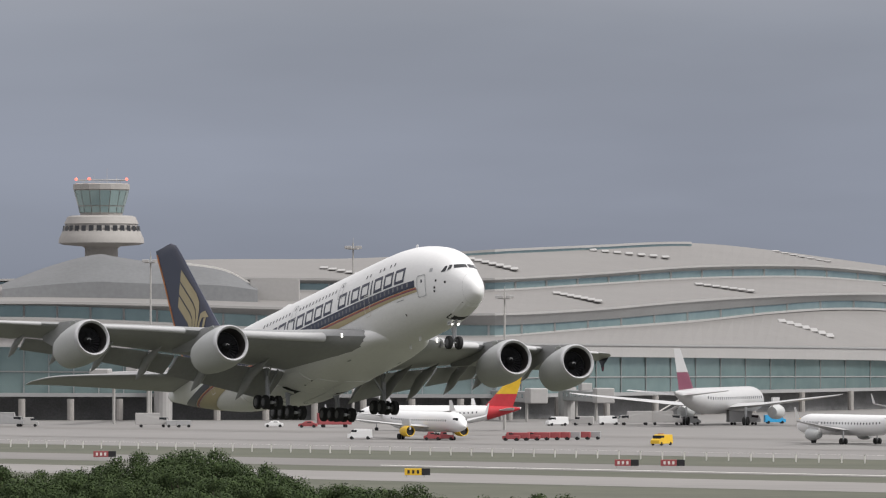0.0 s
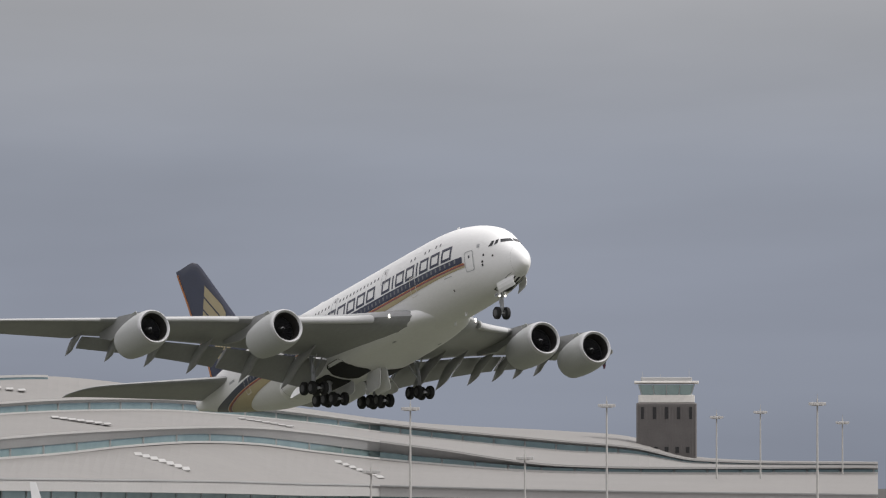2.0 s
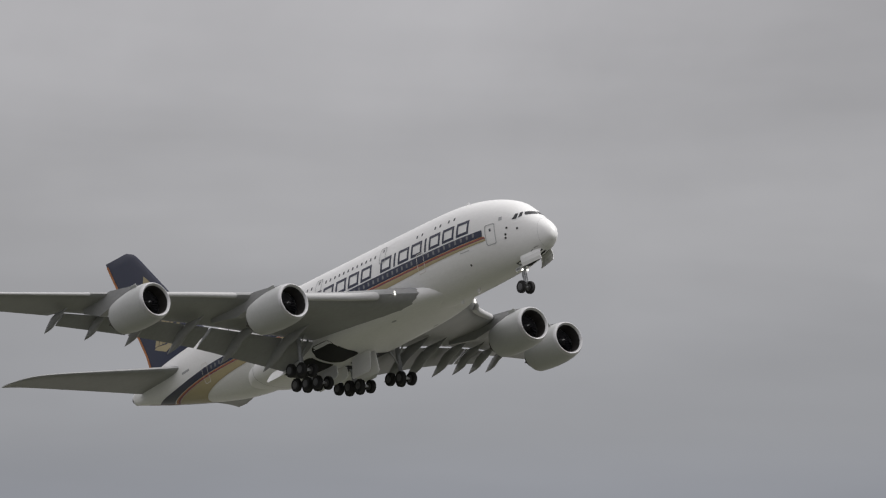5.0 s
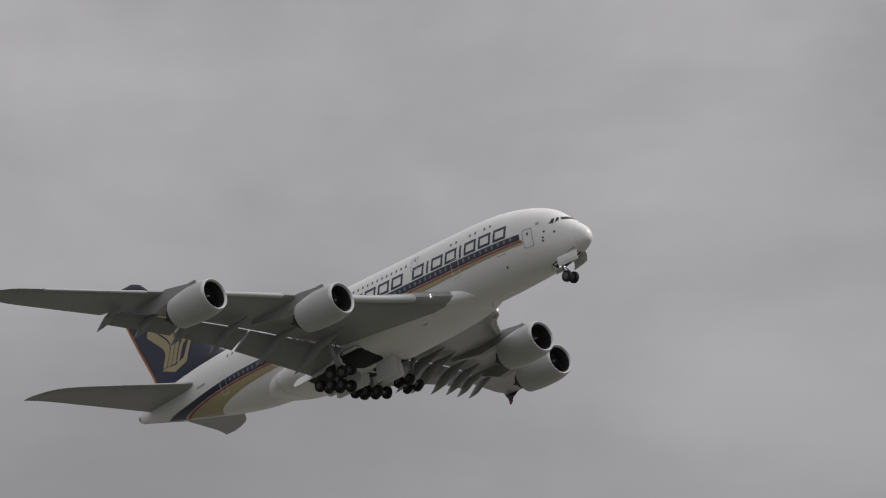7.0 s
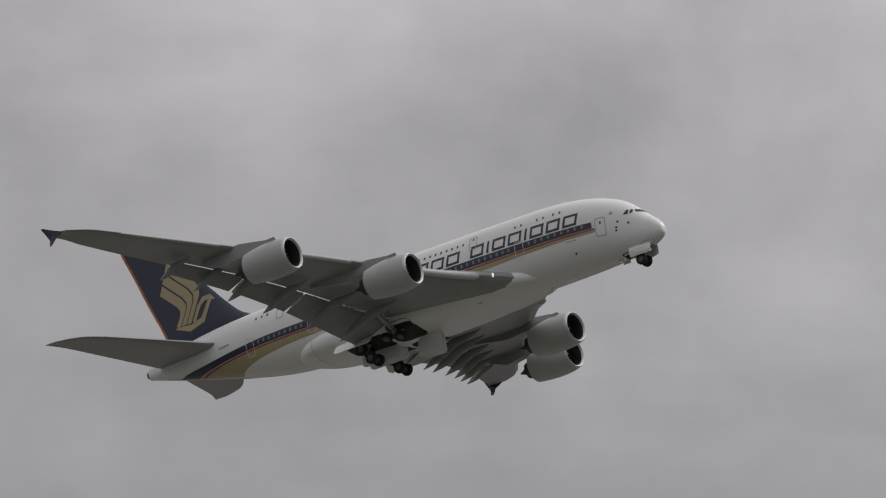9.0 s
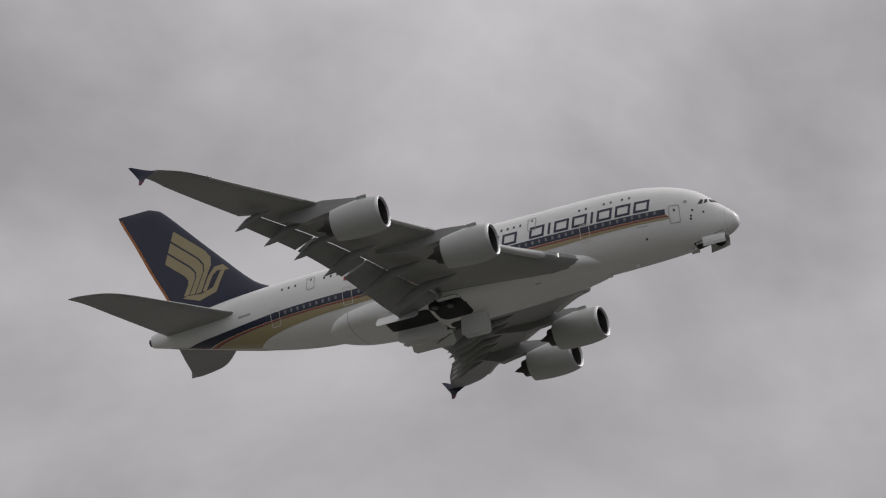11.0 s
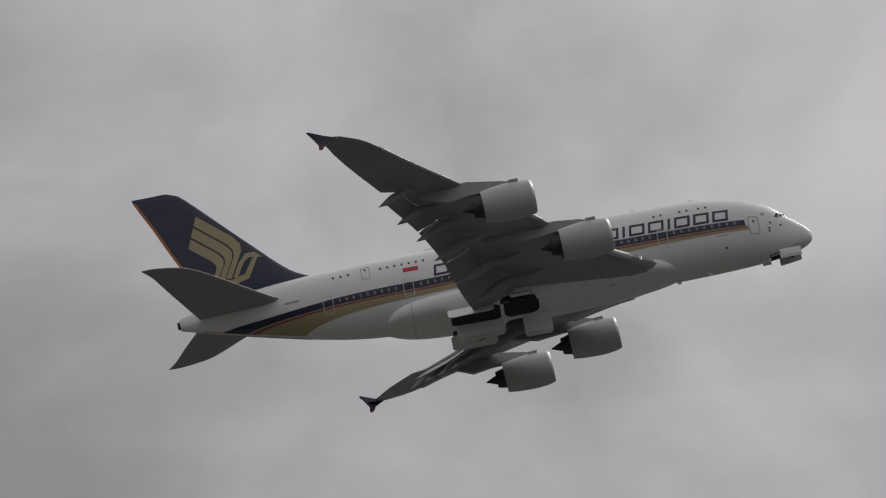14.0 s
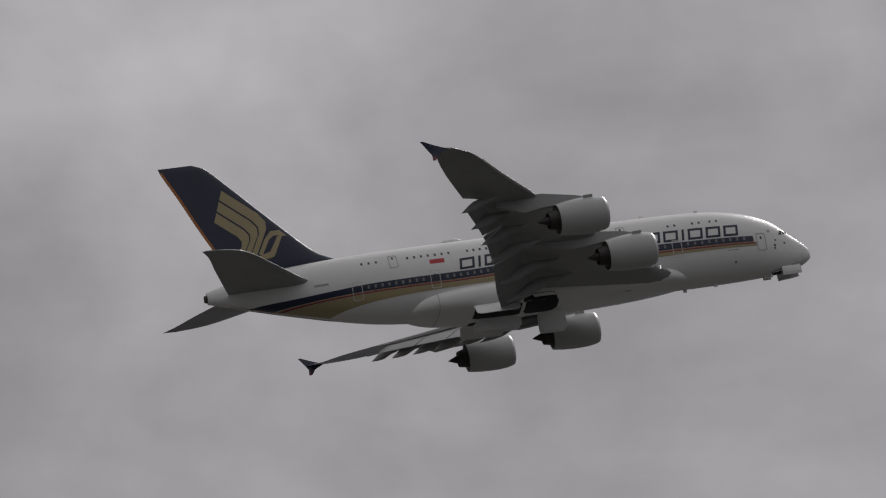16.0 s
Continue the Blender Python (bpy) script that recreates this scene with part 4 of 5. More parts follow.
# ---- terminal ----
# bearing from the viewpoint in degrees, and height in metres, along each edge of the roof
EAVE_LOW = [(-5.10, 17.9), (-2.64, 17.1), (0.36, 15.2), (1.64, 15.0), (4.06, 13.5), (4.98, 12.5), (7.39, 11.2), (10.49, 10.4)]
EAVE_TOP = [(-5.10, 20.6), (-2.64, 20.0), (0.36, 18.5), (1.64, 18.1), (4.06, 16.9), (4.98, 15.9), (7.39, 14.0), (10.49, 12.7)]
STRIP_A_LOW = [(-5.10, 24.6), (-3.73, 24.4), (-1.39, 21.6), (0.36, 19.9), (1.42, 21.9), (2.48, 24.1), (3.17, 26.3), (3.84, 27.6), (4.44, 27.1), (4.98,
    25.1), (6.06, 21.6), (7.39, 18.9), (10.49, 18.6)]
STRIP_A_TOP = [(-5.10, 27.9), (-3.73, 27.9), (-1.39, 25.1), (0.36, 23.0), (1.42, 24.3), (2.48, 26.9), (3.17, 28.7), (3.84, 30.1), (4.44, 29.4), (4.98,
    27.6), (6.06, 23.7), (7.39, 20.3), (10.49, 19.9)]
EDGE_A = [(-5.10, 28.5), (-3.73, 28.7), (-1.39, 27.2), (0.36, 25.8), (1.42, 27.1), (2.48, 29.8), (3.42, 31.5), (4.32, 32.2), (4.98, 30.8), (6.06,
    26.5), (7.39, 21.1), (10.49, 20.6)]
STRIP_B_LOW = [(-5.10, 33.5), (-2.64, 33.4), (-1.39, 32.1), (0.36, 32.1), (1.42, 34.1), (2.48, 36.4), (3.49, 37.3), (4.06, 36.5), (4.98, 34.1), (6.06,
    29.9), (7.39, 25.5), (8.05, 24.4), (8.65, 21.5), (10.49, 20.8)]
STRIP_B_TOP = [(-5.10, 34.4), (-2.64, 34.9), (-1.39, 34.3), (0.36, 34.4), (1.42, 36.2), (2.48, 38.8), (3.49, 39.7), (4.06, 38.8), (4.98, 36.2), (6.06,
    32.0), (7.39, 27.8), (8.05, 25.9), (8.65, 22.3), (10.49, 21.4)]
EDGE_B = [(-5.10, 34.8), (-2.64, 35.8), (-1.39, 35.4), (0.36, 35.4), (1.42, 37.2), (2.48, 39.9), (3.49, 40.8), (4.06, 39.9), (4.98, 37.2), (6.06,
    33.0), (7.39, 28.8), (8.05, 26.8), (8.65, 22.8), (10.49, 21.7)]
RIDGE = [(-5.10, 35.5), (-4.17, 36.0), (-3.19, 40.0), (-2.48, 41.6), (-0.89, 42.0), (0.20, 43.7), (1.42, 46.1), (2.33, 47.9), (2.99, 46.9), (4.06,
    43.2), (4.98, 39.4), (6.06, 35.2), (7.39, 32.6), (8.05, 30.5), (8.65, 23.8), (10.49, 22.0)]
STRETCH = [(-5.10, 1.000), (0.55, 1.000), (1.17, 1.020), (1.96, 1.047), (2.74, 1.076), (3.49, 1.106), (4.21, 1.139), (4.92, 1.173), (5.54, 1.205),
    (10.49, 1.205)]


def far_of(b, base):
    return base * ease(STRETCH, b)[0]


def edge(table, base, b, dz=0.0, back=0.0):
    return site(b, far_of(b, base) + back, spline(table, b)[0] + dz)


BEARINGS = [-5.1 + 0.1 * i for i in range(156)]


def ribbon(low, high, thick=0.0):
    """A sheet between two edges; each edge is a function of the bearing. thick sets it back behind its face."""
    bm = bmesh.new()
    a = [bm.verts.new(low(b)) for b in BEARINGS]
    c = [bm.verts.new(high(b)) for b in BEARINGS]
    for i in range(len(a) - 1):
        bm.faces.new((a[i], a[i + 1], c[i + 1], c[i]))
    if thick:
        r = bmesh.ops.extrude_face_region(bm, geom=bm.faces[:])
        for v in (g for g in r["geom"] if isinstance(g, bmesh.types.BMVert)):
            d = Vector((v.co.x, v.co.y, 0)).normalized()
            v.co += d * thick - Vector((0, 0, 0.1))
    return bm


def mullions(thing, table_low, table_high, base, step, wide, deep=0.5):
    b, i = -5.0, 0
    while b < 10.4:
        lo, hi = spline(table_low, b)[0], spline(table_high, b)[0]
        p = site(b, far_of(b, base) - 0.3, 0)
        if hi - lo > 0.5:
            part("mullion", box(wide, deep, hi - lo, (p.x, p.y, (lo + hi) / 2), 0.0, None), "soffit", thing)
        b += step


def terminal():
    t = empty("terminal", "long airport terminal with layered wavy roofs and teal glass", "building", kind="structure")
    zero = [(-5.1, 0.0), (10.5, 0.0)]
    ground_top = [(-5.1, 6.2), (10.5, 5.0)]
    # closed sheet whose grey paints the shade under the deck
    part("undercroft_shade", ribbon(lambda b: edge(zero, 1432, b), lambda b: edge(ground_top, 1432, b), 2.0), "shade", t, "grey sheet painted as the hazy shade of the open ground level")
    part("deck_edge", ribbon(lambda b: edge(ground_top, 1422, b, -0.4), lambda b: edge(ground_top, 1422, b, 0.5), 8.0), "soffit", t)
    f = part("glass_front", ribbon(lambda b: edge(ground_top, 1424, b, 0.5), lambda b: edge(EAVE_LOW, 1424, b), 1.0), "teal", t, "tall teal curtain wall")
    mullions(f, [(a, z + 0.5) for a, z in ground_top], EAVE_LOW, 1424, 0.24, 0.2)
    part("transom", ribbon(lambda b: site(b, far_of(b, 1423.4), spline(EAVE_LOW, b)[0] * 0.66), lambda b: site(b, far_of(b, 1423.4), spline(EAVE_LOW, b)[0] * 0.66 + 0.25), 0.3), "soffit", f)
    part("eave", ribbon(lambda b: edge(EAVE_LOW, 1420, b), lambda b: edge(EAVE_TOP, 1420, b, -0.3), 5.0), "fascia", t, "pale ribbed eave")
    part("gutter", ribbon(lambda b: edge(EAVE_TOP, 1419.4, b, -0.35), lambda b: edge(EAVE_TOP, 1419.4, b, 0.05), 1.5), "soffit", t)
    part("roof", ribbon(lambda b: edge(EAVE_TOP, 1421, b), lambda b: edge(STRIP_A_LOW, 1500, b), 0.8), "roof", t, "sand-grey lower roof")
    a = part("glass_strip", ribbon(lambda b: edge(STRIP_A_LOW, 1500, b, -0.5), lambda b: edge(STRIP_A_TOP, 1500, b), 1.0), "teal", t, "teal clerestory strip")
    mullions(a, STRIP_A_LOW, STRIP_A_TOP, 1500, 0.32, 0.5)
    part("sill", ribbon(lambda b: edge(STRIP_A_LOW, 1496, b, -0.25), lambda b: edge(STRIP_A_LOW, 1496, b, 0.35), 3.0), "fascia", t)
    part("soffit", ribbon(lambda b: edge(STRIP_A_TOP, 1499, b, -0.1), lambda b: edge(EDGE_A, 1496, b, -0.4), 0.6), "soffit", t, "grey underside of the eave")
    part("eave", ribbon(lambda b: edge(EDGE_A, 1495.6, b, -0.5), lambda b: edge(EDGE_A, 1495.6, b, 0.1), 2.0), "fascia", t)
    part("roof", ribbon(lambda b: edge(EDGE_A, 1496.5, b), lambda b: edge(STRIP_B_LOW, 1590, b), 0.8), "roof", t, "sand-grey middle roof")
    c = part("glass_strip", ribbon(lambda b: edge(STRIP_B_LOW, 1590, b, -0.4), lambda b: edge(STRIP_B_TOP, 1590, b), 1.0), "teal", t)
    mullions(c, STRIP_B_LOW, STRIP_B_TOP, 1590, 0.30, 0.5)
    part("sill", ribbon(lambda b: edge(STRIP_B_LOW, 1587, b, -0.2), lambda b: edge(STRIP_B_LOW, 1587, b, 0.3), 3.0), "fascia", t)
    part("soffit", ribbon(lambda b: edge(STRIP_B_TOP, 1589, b, -0.1), lambda b: edge(EDGE_B, 1587, b, -0.3), 0.6), "soffit", t)
    part("eave", ribbon(lambda b: edge(EDGE_B, 1586.6, b, -0.45), lambda b: edge(EDGE_B, 1586.6, b, 0.1), 2.0), "fascia", t)
    part("roof", ribbon(lambda b: edge(EDGE_B, 1587.5, b), lambda b: edge(RIDGE, 1690, b), 0.8), "roof", t, "sand-grey upper roof")
    # topmost glazed rise, with its edge
    top = [b for b in BEARINGS if 0.1 < b < 2.5]
    bm = bmesh.new()
    for lo, hi, back in ((-1.5, -0.3, 0.0),):
        v = [(bm.verts.new(edge(RIDGE, 1676, b, lo - 0.6)), bm.verts.new(edge(RIDGE, 1676, b, hi - 0.2))) for b in top]
        for p, q in zip(v, v[1:]):
            bm.faces.new((p[0], q[0], q[1], p[1]))
    part("glass_strip", bm, "teal", t)
    bm = bmesh.new()
    v = [(bm.verts.new(edge(RIDGE, 1675, b, -0.55)), bm.verts.new(edge(RIDGE, 1675, b, 0.12))) for b in top]
    for p, q in zip(v, v[1:]):
        bm.faces.new((p[0], q[0], q[1], p[1]))
    part("eave", bm, "fascia", t)
    # rows of roof lights
    for b, lo, hi, k, span in ((1.80, (EDGE_B, 1580), (RIDGE, 1690), 0.62, 0.70), (0.48, (EDGE_B, 1580), (RIDGE, 1690), 0.5, 0.42), (1.30, (EDGE_A, 1488), (STRIP_B_LOW, 1590), 0.5, 0.40), (2.72, (EDGE_A, 1488), (STRIP_B_LOW, 1590), 0.48, 0.50),
                               (3.50, (EAVE_TOP, 1420), (STRIP_A_LOW, 1500), 0.50, 0.46), (4.5, (EDGE_A, 1488), (STRIP_B_LOW, 1590), 0.5, 0.46), (3.46, (EDGE_B, 1580), (RIDGE, 1690), 0.72, 0.5), (5.4, (EAVE_TOP, 1420), (STRIP_A_LOW, 1500), 0.5, 0.4), (-0.9, (EDGE_B, 1580), (RIDGE, 1690), 0.3, 0.5)):
        for i in range(7):
            bb, kk = b - span / 2 + span * i / 6, k + 0.22 - 0.44 * i / 6
            p, q = edge(lo[0], lo[1], bb), edge(hi[0], hi[1], bb)
            at = p.lerp(q, kk)
            at.z += 0.15
            tilt = math.atan2(q.z - p.z, (Vector((q.x, q.y)) - Vector((p.x, p.y))).length)
            part("roof_light", box(2.1, 7.5, 0.3, at, 0.08, None, Matrix.Rotation(tilt, 4, "X")), "fascia", t, "")
    # columns at ground level
    b = -5.0
    while b < 10.4:
        p = site(b, far_of(b, 1420.5), 0)
        part("column", rod((p.x, p.y, 0), (p.x, p.y, 5.2), 0.85, seg=10), "concrete", t)
        b += 0.47
    return t


terminal()


HALL = [(-4.25, 33.6), (-4.16, 34.6), (-3.73, 38.8), (-3.32, 41.4), (-3.18, 40.8), (-2.85, 39.5), (-2.47, 38.8), (-2.09, 37.0), (-1.79, 32.6)]


def dome_hall():
    """The dark vaulted hall before the control tower."""
    h = empty("vaulted_hall", "low dark grey vaulted roof in front of the tower", "building")
    f = 1545
    rings, lip = [], []
    for i in range(41):
        b = -4.25 + 2.46 * i / 40
        up = spline(HALL, b)[0]
        rings.append([site(b, f - 24, 28.6), site(b, f - 22, 31.6 + (up - 31.6) * 0.25), site(b, f - 12, 31.6 + (up - 31.6) * 0.75), site(b, f, up), site(b, f + 20, up - 1.5), site(b, f + 30, 30)])
        if b > -2.6:
            lip.append([site(b, f - 2, up - 0.55), site(b, f - 2, up + 0.25), site(b, f + 1, up + 0.3), site(b, f + 1, up - 0.5)])
    part("roof", loft(rings), "slate", h, "dark grey curved roof", smooth=40)
    part("white_edge", loft(lip), "line", h, "white rim along the curved roof")
    part("hall_wall", box(56, 30, 31.5, site(-3.05, f + 8, 15.75)), "slate", h)
    part("annex", box(12.5, 12, 6.0, site(-1.62, f - 6, 31.6)), "fascia", h, "pale flat-roofed annex beside the vault")


dome_hall()


def ring_panes(parent, z0, z1, r0, r1, n, mat, gap=0.92, name="pane"):
    for i in range(n):
        a0, a1 = 2 * math.pi * (i + (1 - gap) / 2) / n, 2 * math.pi * (i + 1 - (1 - gap) / 2) / n
        bm = bmesh.new()
        vs = [bm.verts.new((r * math.cos(a), r * math.sin(a), z)) for r, z, a in ((r0, z0, a0), (r0, z0, a1), (r1, z1, a1), (r1, z1, a0))]
        bm.faces.new(vs)
        part(name, bm, mat, parent)


def control_tower():
    t = empty("control_tower", "concrete control tower with a flared teal glass cab", "control tower")
    t.location = site(-3.296, 1590)
    part("shaft", turned([(0, 5.2), (30, 4.6), (43.5, 4.4), (44.6, 6.0)], 24, "z"), "concrete", t, smooth=30)
    d = part("deck", turned([(44.0, 5.0), (44.4, 10.2), (44.9, 11.5), (46.2, 11.3), (47.0, 10.9), (48.2, 10.4), (48.3, 10.0), (49.9, 9.7), (50.0, 10.0), (51.8, 9.2), (52.2, 8.2), (52.3, 3.0)], 40, "z"), "concrete", t, "ringed concrete gallery with dark windows", smooth=25)
    ring_panes(d, 47.5, 49.5, 10.55, 10.25, 30, "glass", 0.62)
    cab = part("cab", turned([(52.2, 5.6), (53.6, 5.8), (54.8, 6.2), (59.0, 7.3), (59.2, 7.6), (60.6, 7.55), (60.8, 7.0), (60.9, 0.3)], 16, "z"), "concrete", t, smooth=20)
    ring_panes(cab, 53.0, 54.6, 5.9, 6.25, 16, "teal", 0.9)
    ring_panes(cab, 54.9, 58.9, 6.35, 7.4, 16, "teal", 0.93)
    part("rail", turned([(61.6, 6.8), (61.7, 6.9), (61.8, 6.8)], 24, "z"), "post", t)
    for i in range(8):
        a = i * math.pi / 4
        part("rail_post", rod((6.8 * math.cos(a), 6.8 * math.sin(a), 60.7), (6.8 * math.cos(a), 6.8 * math.sin(a), 61.7), 0.06, seg=6), "post", t)
    part("aerial", rod((1.5, 0, 60.8), (1.5, 0, 65.0), 0.10, 0.03, 6), "post", t)
    part("aerial", rod((-2.0, 0, 60.8), (-2.0, 0, 63.4), 0.08, 0.03, 6), "post", t)
    part("aerial", rod((4.0, 0, 60.8), (4.0, 0, 63.0), 0.08, 0.03, 6), "post", t)
    for x, y in ((-6.6, -2.5), (-2.9, -6.6), (6.8, -1.2)):
        part("warning_light", turned([(61.6, 0.05), (61.7, 0.38), (62.1, 0.38), (62.3, 0.05)], 10, "z"), "beacon", t, "lit red obstruction light").location = (x, y, 0)


control_tower()


def brown_tower():
    t = empty("old_tower", "square brown-clad tower with a glazed cab", "control tower")
    t.location = site(8.367, 1976)
    t.rotation_euler = (0, 0, radians(-8.4))
    b = part("shaft", box(20.0, 20.0, 41.6, (0, 0, 20.8), 0.3), "brown", t, "brown ribbed cladding")
    for i in range(21):
        part("rib", box(0.25, 0.3, 41.0, (-9.6 + 0.96 * i, -10.1, 20.6)), "brown", b)
    for i in range(5):
        part("slot_window", box(1.0, 0.3, 4.0, (-8.0 + 4.0 * i, -10.15, 38.2)), "dark", b)
        part("slot_window", box(1.2, 0.3, 2.0, (-7.0 + 3.5 * i, -10.15, 26.0)), "dark", b)
    part("parapet", box(18.6, 18.6, 2.6, (0, 0, 42.9), 0.2), "line", t, "white band below the cab")
    bm = bmesh.new()
    r = [[(s * w, u * w, z) for s, u in ((-1, -1), (1, -1), (1, 1), (-1, 1))] for w, z in ((8.4, 44.2), (9.4, 47.6))]
    c = part("cab_glass", loft(r, bm=bm), "teal", t, "outward-leaning dark glass")
    for i in range(5):
        x = -0.96 + 0.48 * i
        part("mullion", rod((8.5 * x, -8.55, 44.2), (9.5 * x, -9.55, 47.6), 0.14, seg=6), "soffit", c)
    part("cab_roof", box(21.4, 21.4, 0.8, (0, 0, 48.4), 0.15), "line", t)
    part("roof_plant", box(17, 17, 1.4, (0, 0, 49.4), 0.2), "soffit", t)
    for x, h in ((-8, 52.0), (-2, 51.2), (7.5, 53.0)):
        part("aerial", rod((x, -4, 49.8), (x, -4, h), 0.09, 0.04, 6), "post", t)


brown_tower()


def lamp_mast(b, far, h, heads=6, thick=0.36):
    m = empty("light_mast", "tall pale apron floodlight mast", "lamp post", "floodlight masts on the apron")
    m.location = site(b, far)
    part("pole", rod((0, 0, 0), (0, 0, h), thick, thick * 0.5, 10), "post", m)
    ring = part("carriage", rod((0, 0, h - 1.6), (0, 0, h - 1.3), 1.5, seg=12), "post", m)
    part("finial", rod((0, 0, h), (0, 0, h + 1.2), 0.06, seg=6), "post", m)
    for i in range(heads):
        a = 2 * math.pi * i / heads
        part("floodlight", box(0.9, 0.5, 0.7, (1.6 * math.cos(a), 1.6 * math.sin(a), h - 1.1), 0.06), "fascia", ring)
    return m


for b, far, h in ((-0.868, 1417, 42.5), (-2.821, 1405, 39.1), (0.595, 1290, 30.0), (5.895, 1338, 35.1), (5.517, 1333, 20.9), (7.79, 1400, 36.4), (8.849, 1780, 36.5), (9.271, 1780, 38.0), (9.819, 1400, 36.8), (10.06, 1800, 35.0), (7.0, 1420, 24.0)):
    lamp_mast(b, far, h)


# ---- parked aircraft ----


def parked_jet(name, label, at, heading, length, span, radius, tail_h, paint, tail, rear=None, cowl="cowl", fin_lower=None, group="parked aircraft", belly=None):
    """A twin-engined jet on its wheels; heading in degrees anticlockwise from +x."""
    p = empty(name, label, "airplane", group)
    p.matrix_basis = Matrix.Translation(at) @ Matrix.Rotation(radians(heading), 4, "Z")
    k = length / 37.6
    r = radius
    zc = r + 1.6 * k
    prof = [(0.0, 0.03, -0.35), (0.01, 0.30, -0.30), (0.03, 0.58, -0.18), (0.06, 0.82, -0.07), (0.10, 0.97, 0), (0.14, 1, 0), (0.62, 1, 0), (0.72, 0.93, 0.07), (0.82, 0.72, 0.26), (0.92, 0.40, 0.50), (1.0, 0.10, 0.70)]

    def rings(u0, u1, n=26, grow=1.0):
        out = []
        for i in range(n + 1):
            u = u0 + (u1 - u0) * i / n
            rr, dz = spline(prof, u)
            out.append([(length * (0.5 - u), r * rr * grow * math.cos(a), zc + r * dz + r * rr * grow * math.sin(a)) for a in (2 * math.pi * j / 24 for j in range(24))])
        return out
    body = part("fuselage", loft(rings(0, 1, 44)), paint, p, smooth=50)
    if rear:
        part("tail_paint", loft(rings(0.80, 0.995, 14, 1.02), cap=False), rear, p, smooth=50)
    if belly:
        bm = bmesh.new()
        rr = []
        for i in range(21):
            u = 0.02 + 0.8 * i / 20
            q, dz = spline(prof, u)
            rr.append([(length * (0.5 - u), 1.015 * r * q * math.cos(a), zc + r * dz + 1.015 * r * q * math.sin(a)) for a in (math.pi * (1.08 + 0.84 * j / 10) for j in range(11))])
        part("belly_paint", loft(rr, close=False, cap=False, bm=bm), belly, p, smooth=50)
    for side in (-1, 1):
        sp = span / 2
        wing = [(r * 0.5, 0.30 * length, 0.19 * length, zc - 0.55 * r, 0.12), (sp * 0.34, 0.42 * length, 0.115 * length, zc - 0.30 * r, 0.11), (sp * 0.95, 0.60 * length, 0.045 * length, zc + 0.45 * r, 0.10), (sp, 0.635 * length, 0.02 * length, zc + 0.55 * r, 0.09)]
        rg = []
        for i in range(17):
            y = wing[0][0] + (sp - wing[0][0]) * i / 16
            le, ch, z, th = ease(wing, y)
            rg.append([(0.5 * length - le - a, side * y, z + u) for a, u in foil(ch, th, 9)])
        w = part("wing", loft(rg), "sand", p, smooth=40)
        if name != "widebody_jet":
            part("winglet", loft([[(0.5 * length - 0.636 * length - a, side * (sp + dy), zc + 0.55 * r + z + u * 0.3) for a, u in ((0, 0), (0.35 * c, 0.12), (c, 0), (0.35 * c, -0.12))] for z, dy, c in ((0, 0, 1.3), (2.3 * k, 0.5, 0.6))]), paint, w)
        hz = [(r * 0.2, 0.86 * length, 0.10 * length), (0.36 * sp, 0.945 * length, 0.04 * length)]
        rg = []
        for i in range(7):
            y = hz[0][0] + (hz[1][0] - hz[0][0]) * i / 6
            le, ch = ease(hz, y)
            rg.append([(0.5 * length - le - a, side * y, zc + 0.45 * r + y * 0.10 + u) for a, u in foil(ch, 0.10, 7)])
        part("tailplane", loft(rg), "sand", p, smooth=40)
        er, ey, ex = 0.50 * r + 0.05, sp * 0.335, 0.5 * length - 0.335 * length
        e = part("engine", turned([(0.0, 0.85 * er), (0.05, 0.97 * er), (-0.6 * k, 1.1 * er), (-2.0 * k, 1.06 * er), (-3.2 * k, 0.75 * er), (-3.2 * k, 0.1)], 20), cowl, p, smooth=40)
        e.location = (ex + 1.0 * k, side * ey, zc - 0.62 * r - 0.55 * er)
        part("intake", turned([(-0.35, 0.01), (-0.35, 0.84 * er)], 16), "dark", e)
        part("pylon", box(3.2 * k, 0.35, 1.0 * r, (-1.6 * k, 0, 0.55 * r + 0.2)), "sand", e)
        g = part("main_gear", rod((0, 0, 0), (0, 0, zc - 0.5 * r), 0.16 * k, seg=8), "strut", p)
        g.location = (-0.02 * length, side * 0.11 * span, 0)
        for dy in (-0.4, 0.4):
            w2 = part("wheel", turned([(-0.2, 0.4 * k), (-0.2, 0.58 * k), (0.2, 0.58 * k), (0.2, 0.4 * k)], 14, "y", cap=True), "tyre", g)
            w2.location = (0, dy, 0.6 * k)
    g = part("nose_gear", rod((0, 0, 0), (0, 0, zc - 0.6 * r), 0.12 * k, seg=8), "strut", p)
    g.location = (0.37 * length, 0, 0)
    for dy in (-0.25, 0.25):
        part("wheel", turned([(-0.12, 0.25 * k), (-0.12, 0.4 * k), (0.12, 0.4 * k), (0.12, 0.25 * k)], 14, "y", cap=True), "tyre", g).location = (0, dy, 0.41 * k)
    fin0, fin1 = zc + 0.75 * r, tail_h
    def fin(z0, z1):
        rg = []
        for i in range(7):
            q = z0 + (z1 - z0) * i / 6
            f = (q - fin0) / (fin1 - fin0)
            le, ch = 0.775 * length + f * 0.165 * length, (0.175 - 0.105 * f) * length
            rg.append([(0.5 * length - le - a, u, q) for a, u in foil(ch, 0.09, 7)])
        return loft(rg)
    mid = fin0 + 0.45 * (fin1 - fin0)
    part("tail_fin", fin(mid, fin1), tail, p, smooth=40)
    part("fin_root", fin(fin0 - 0.3, mid + 0.02), fin_lower or tail, p, smooth=40)
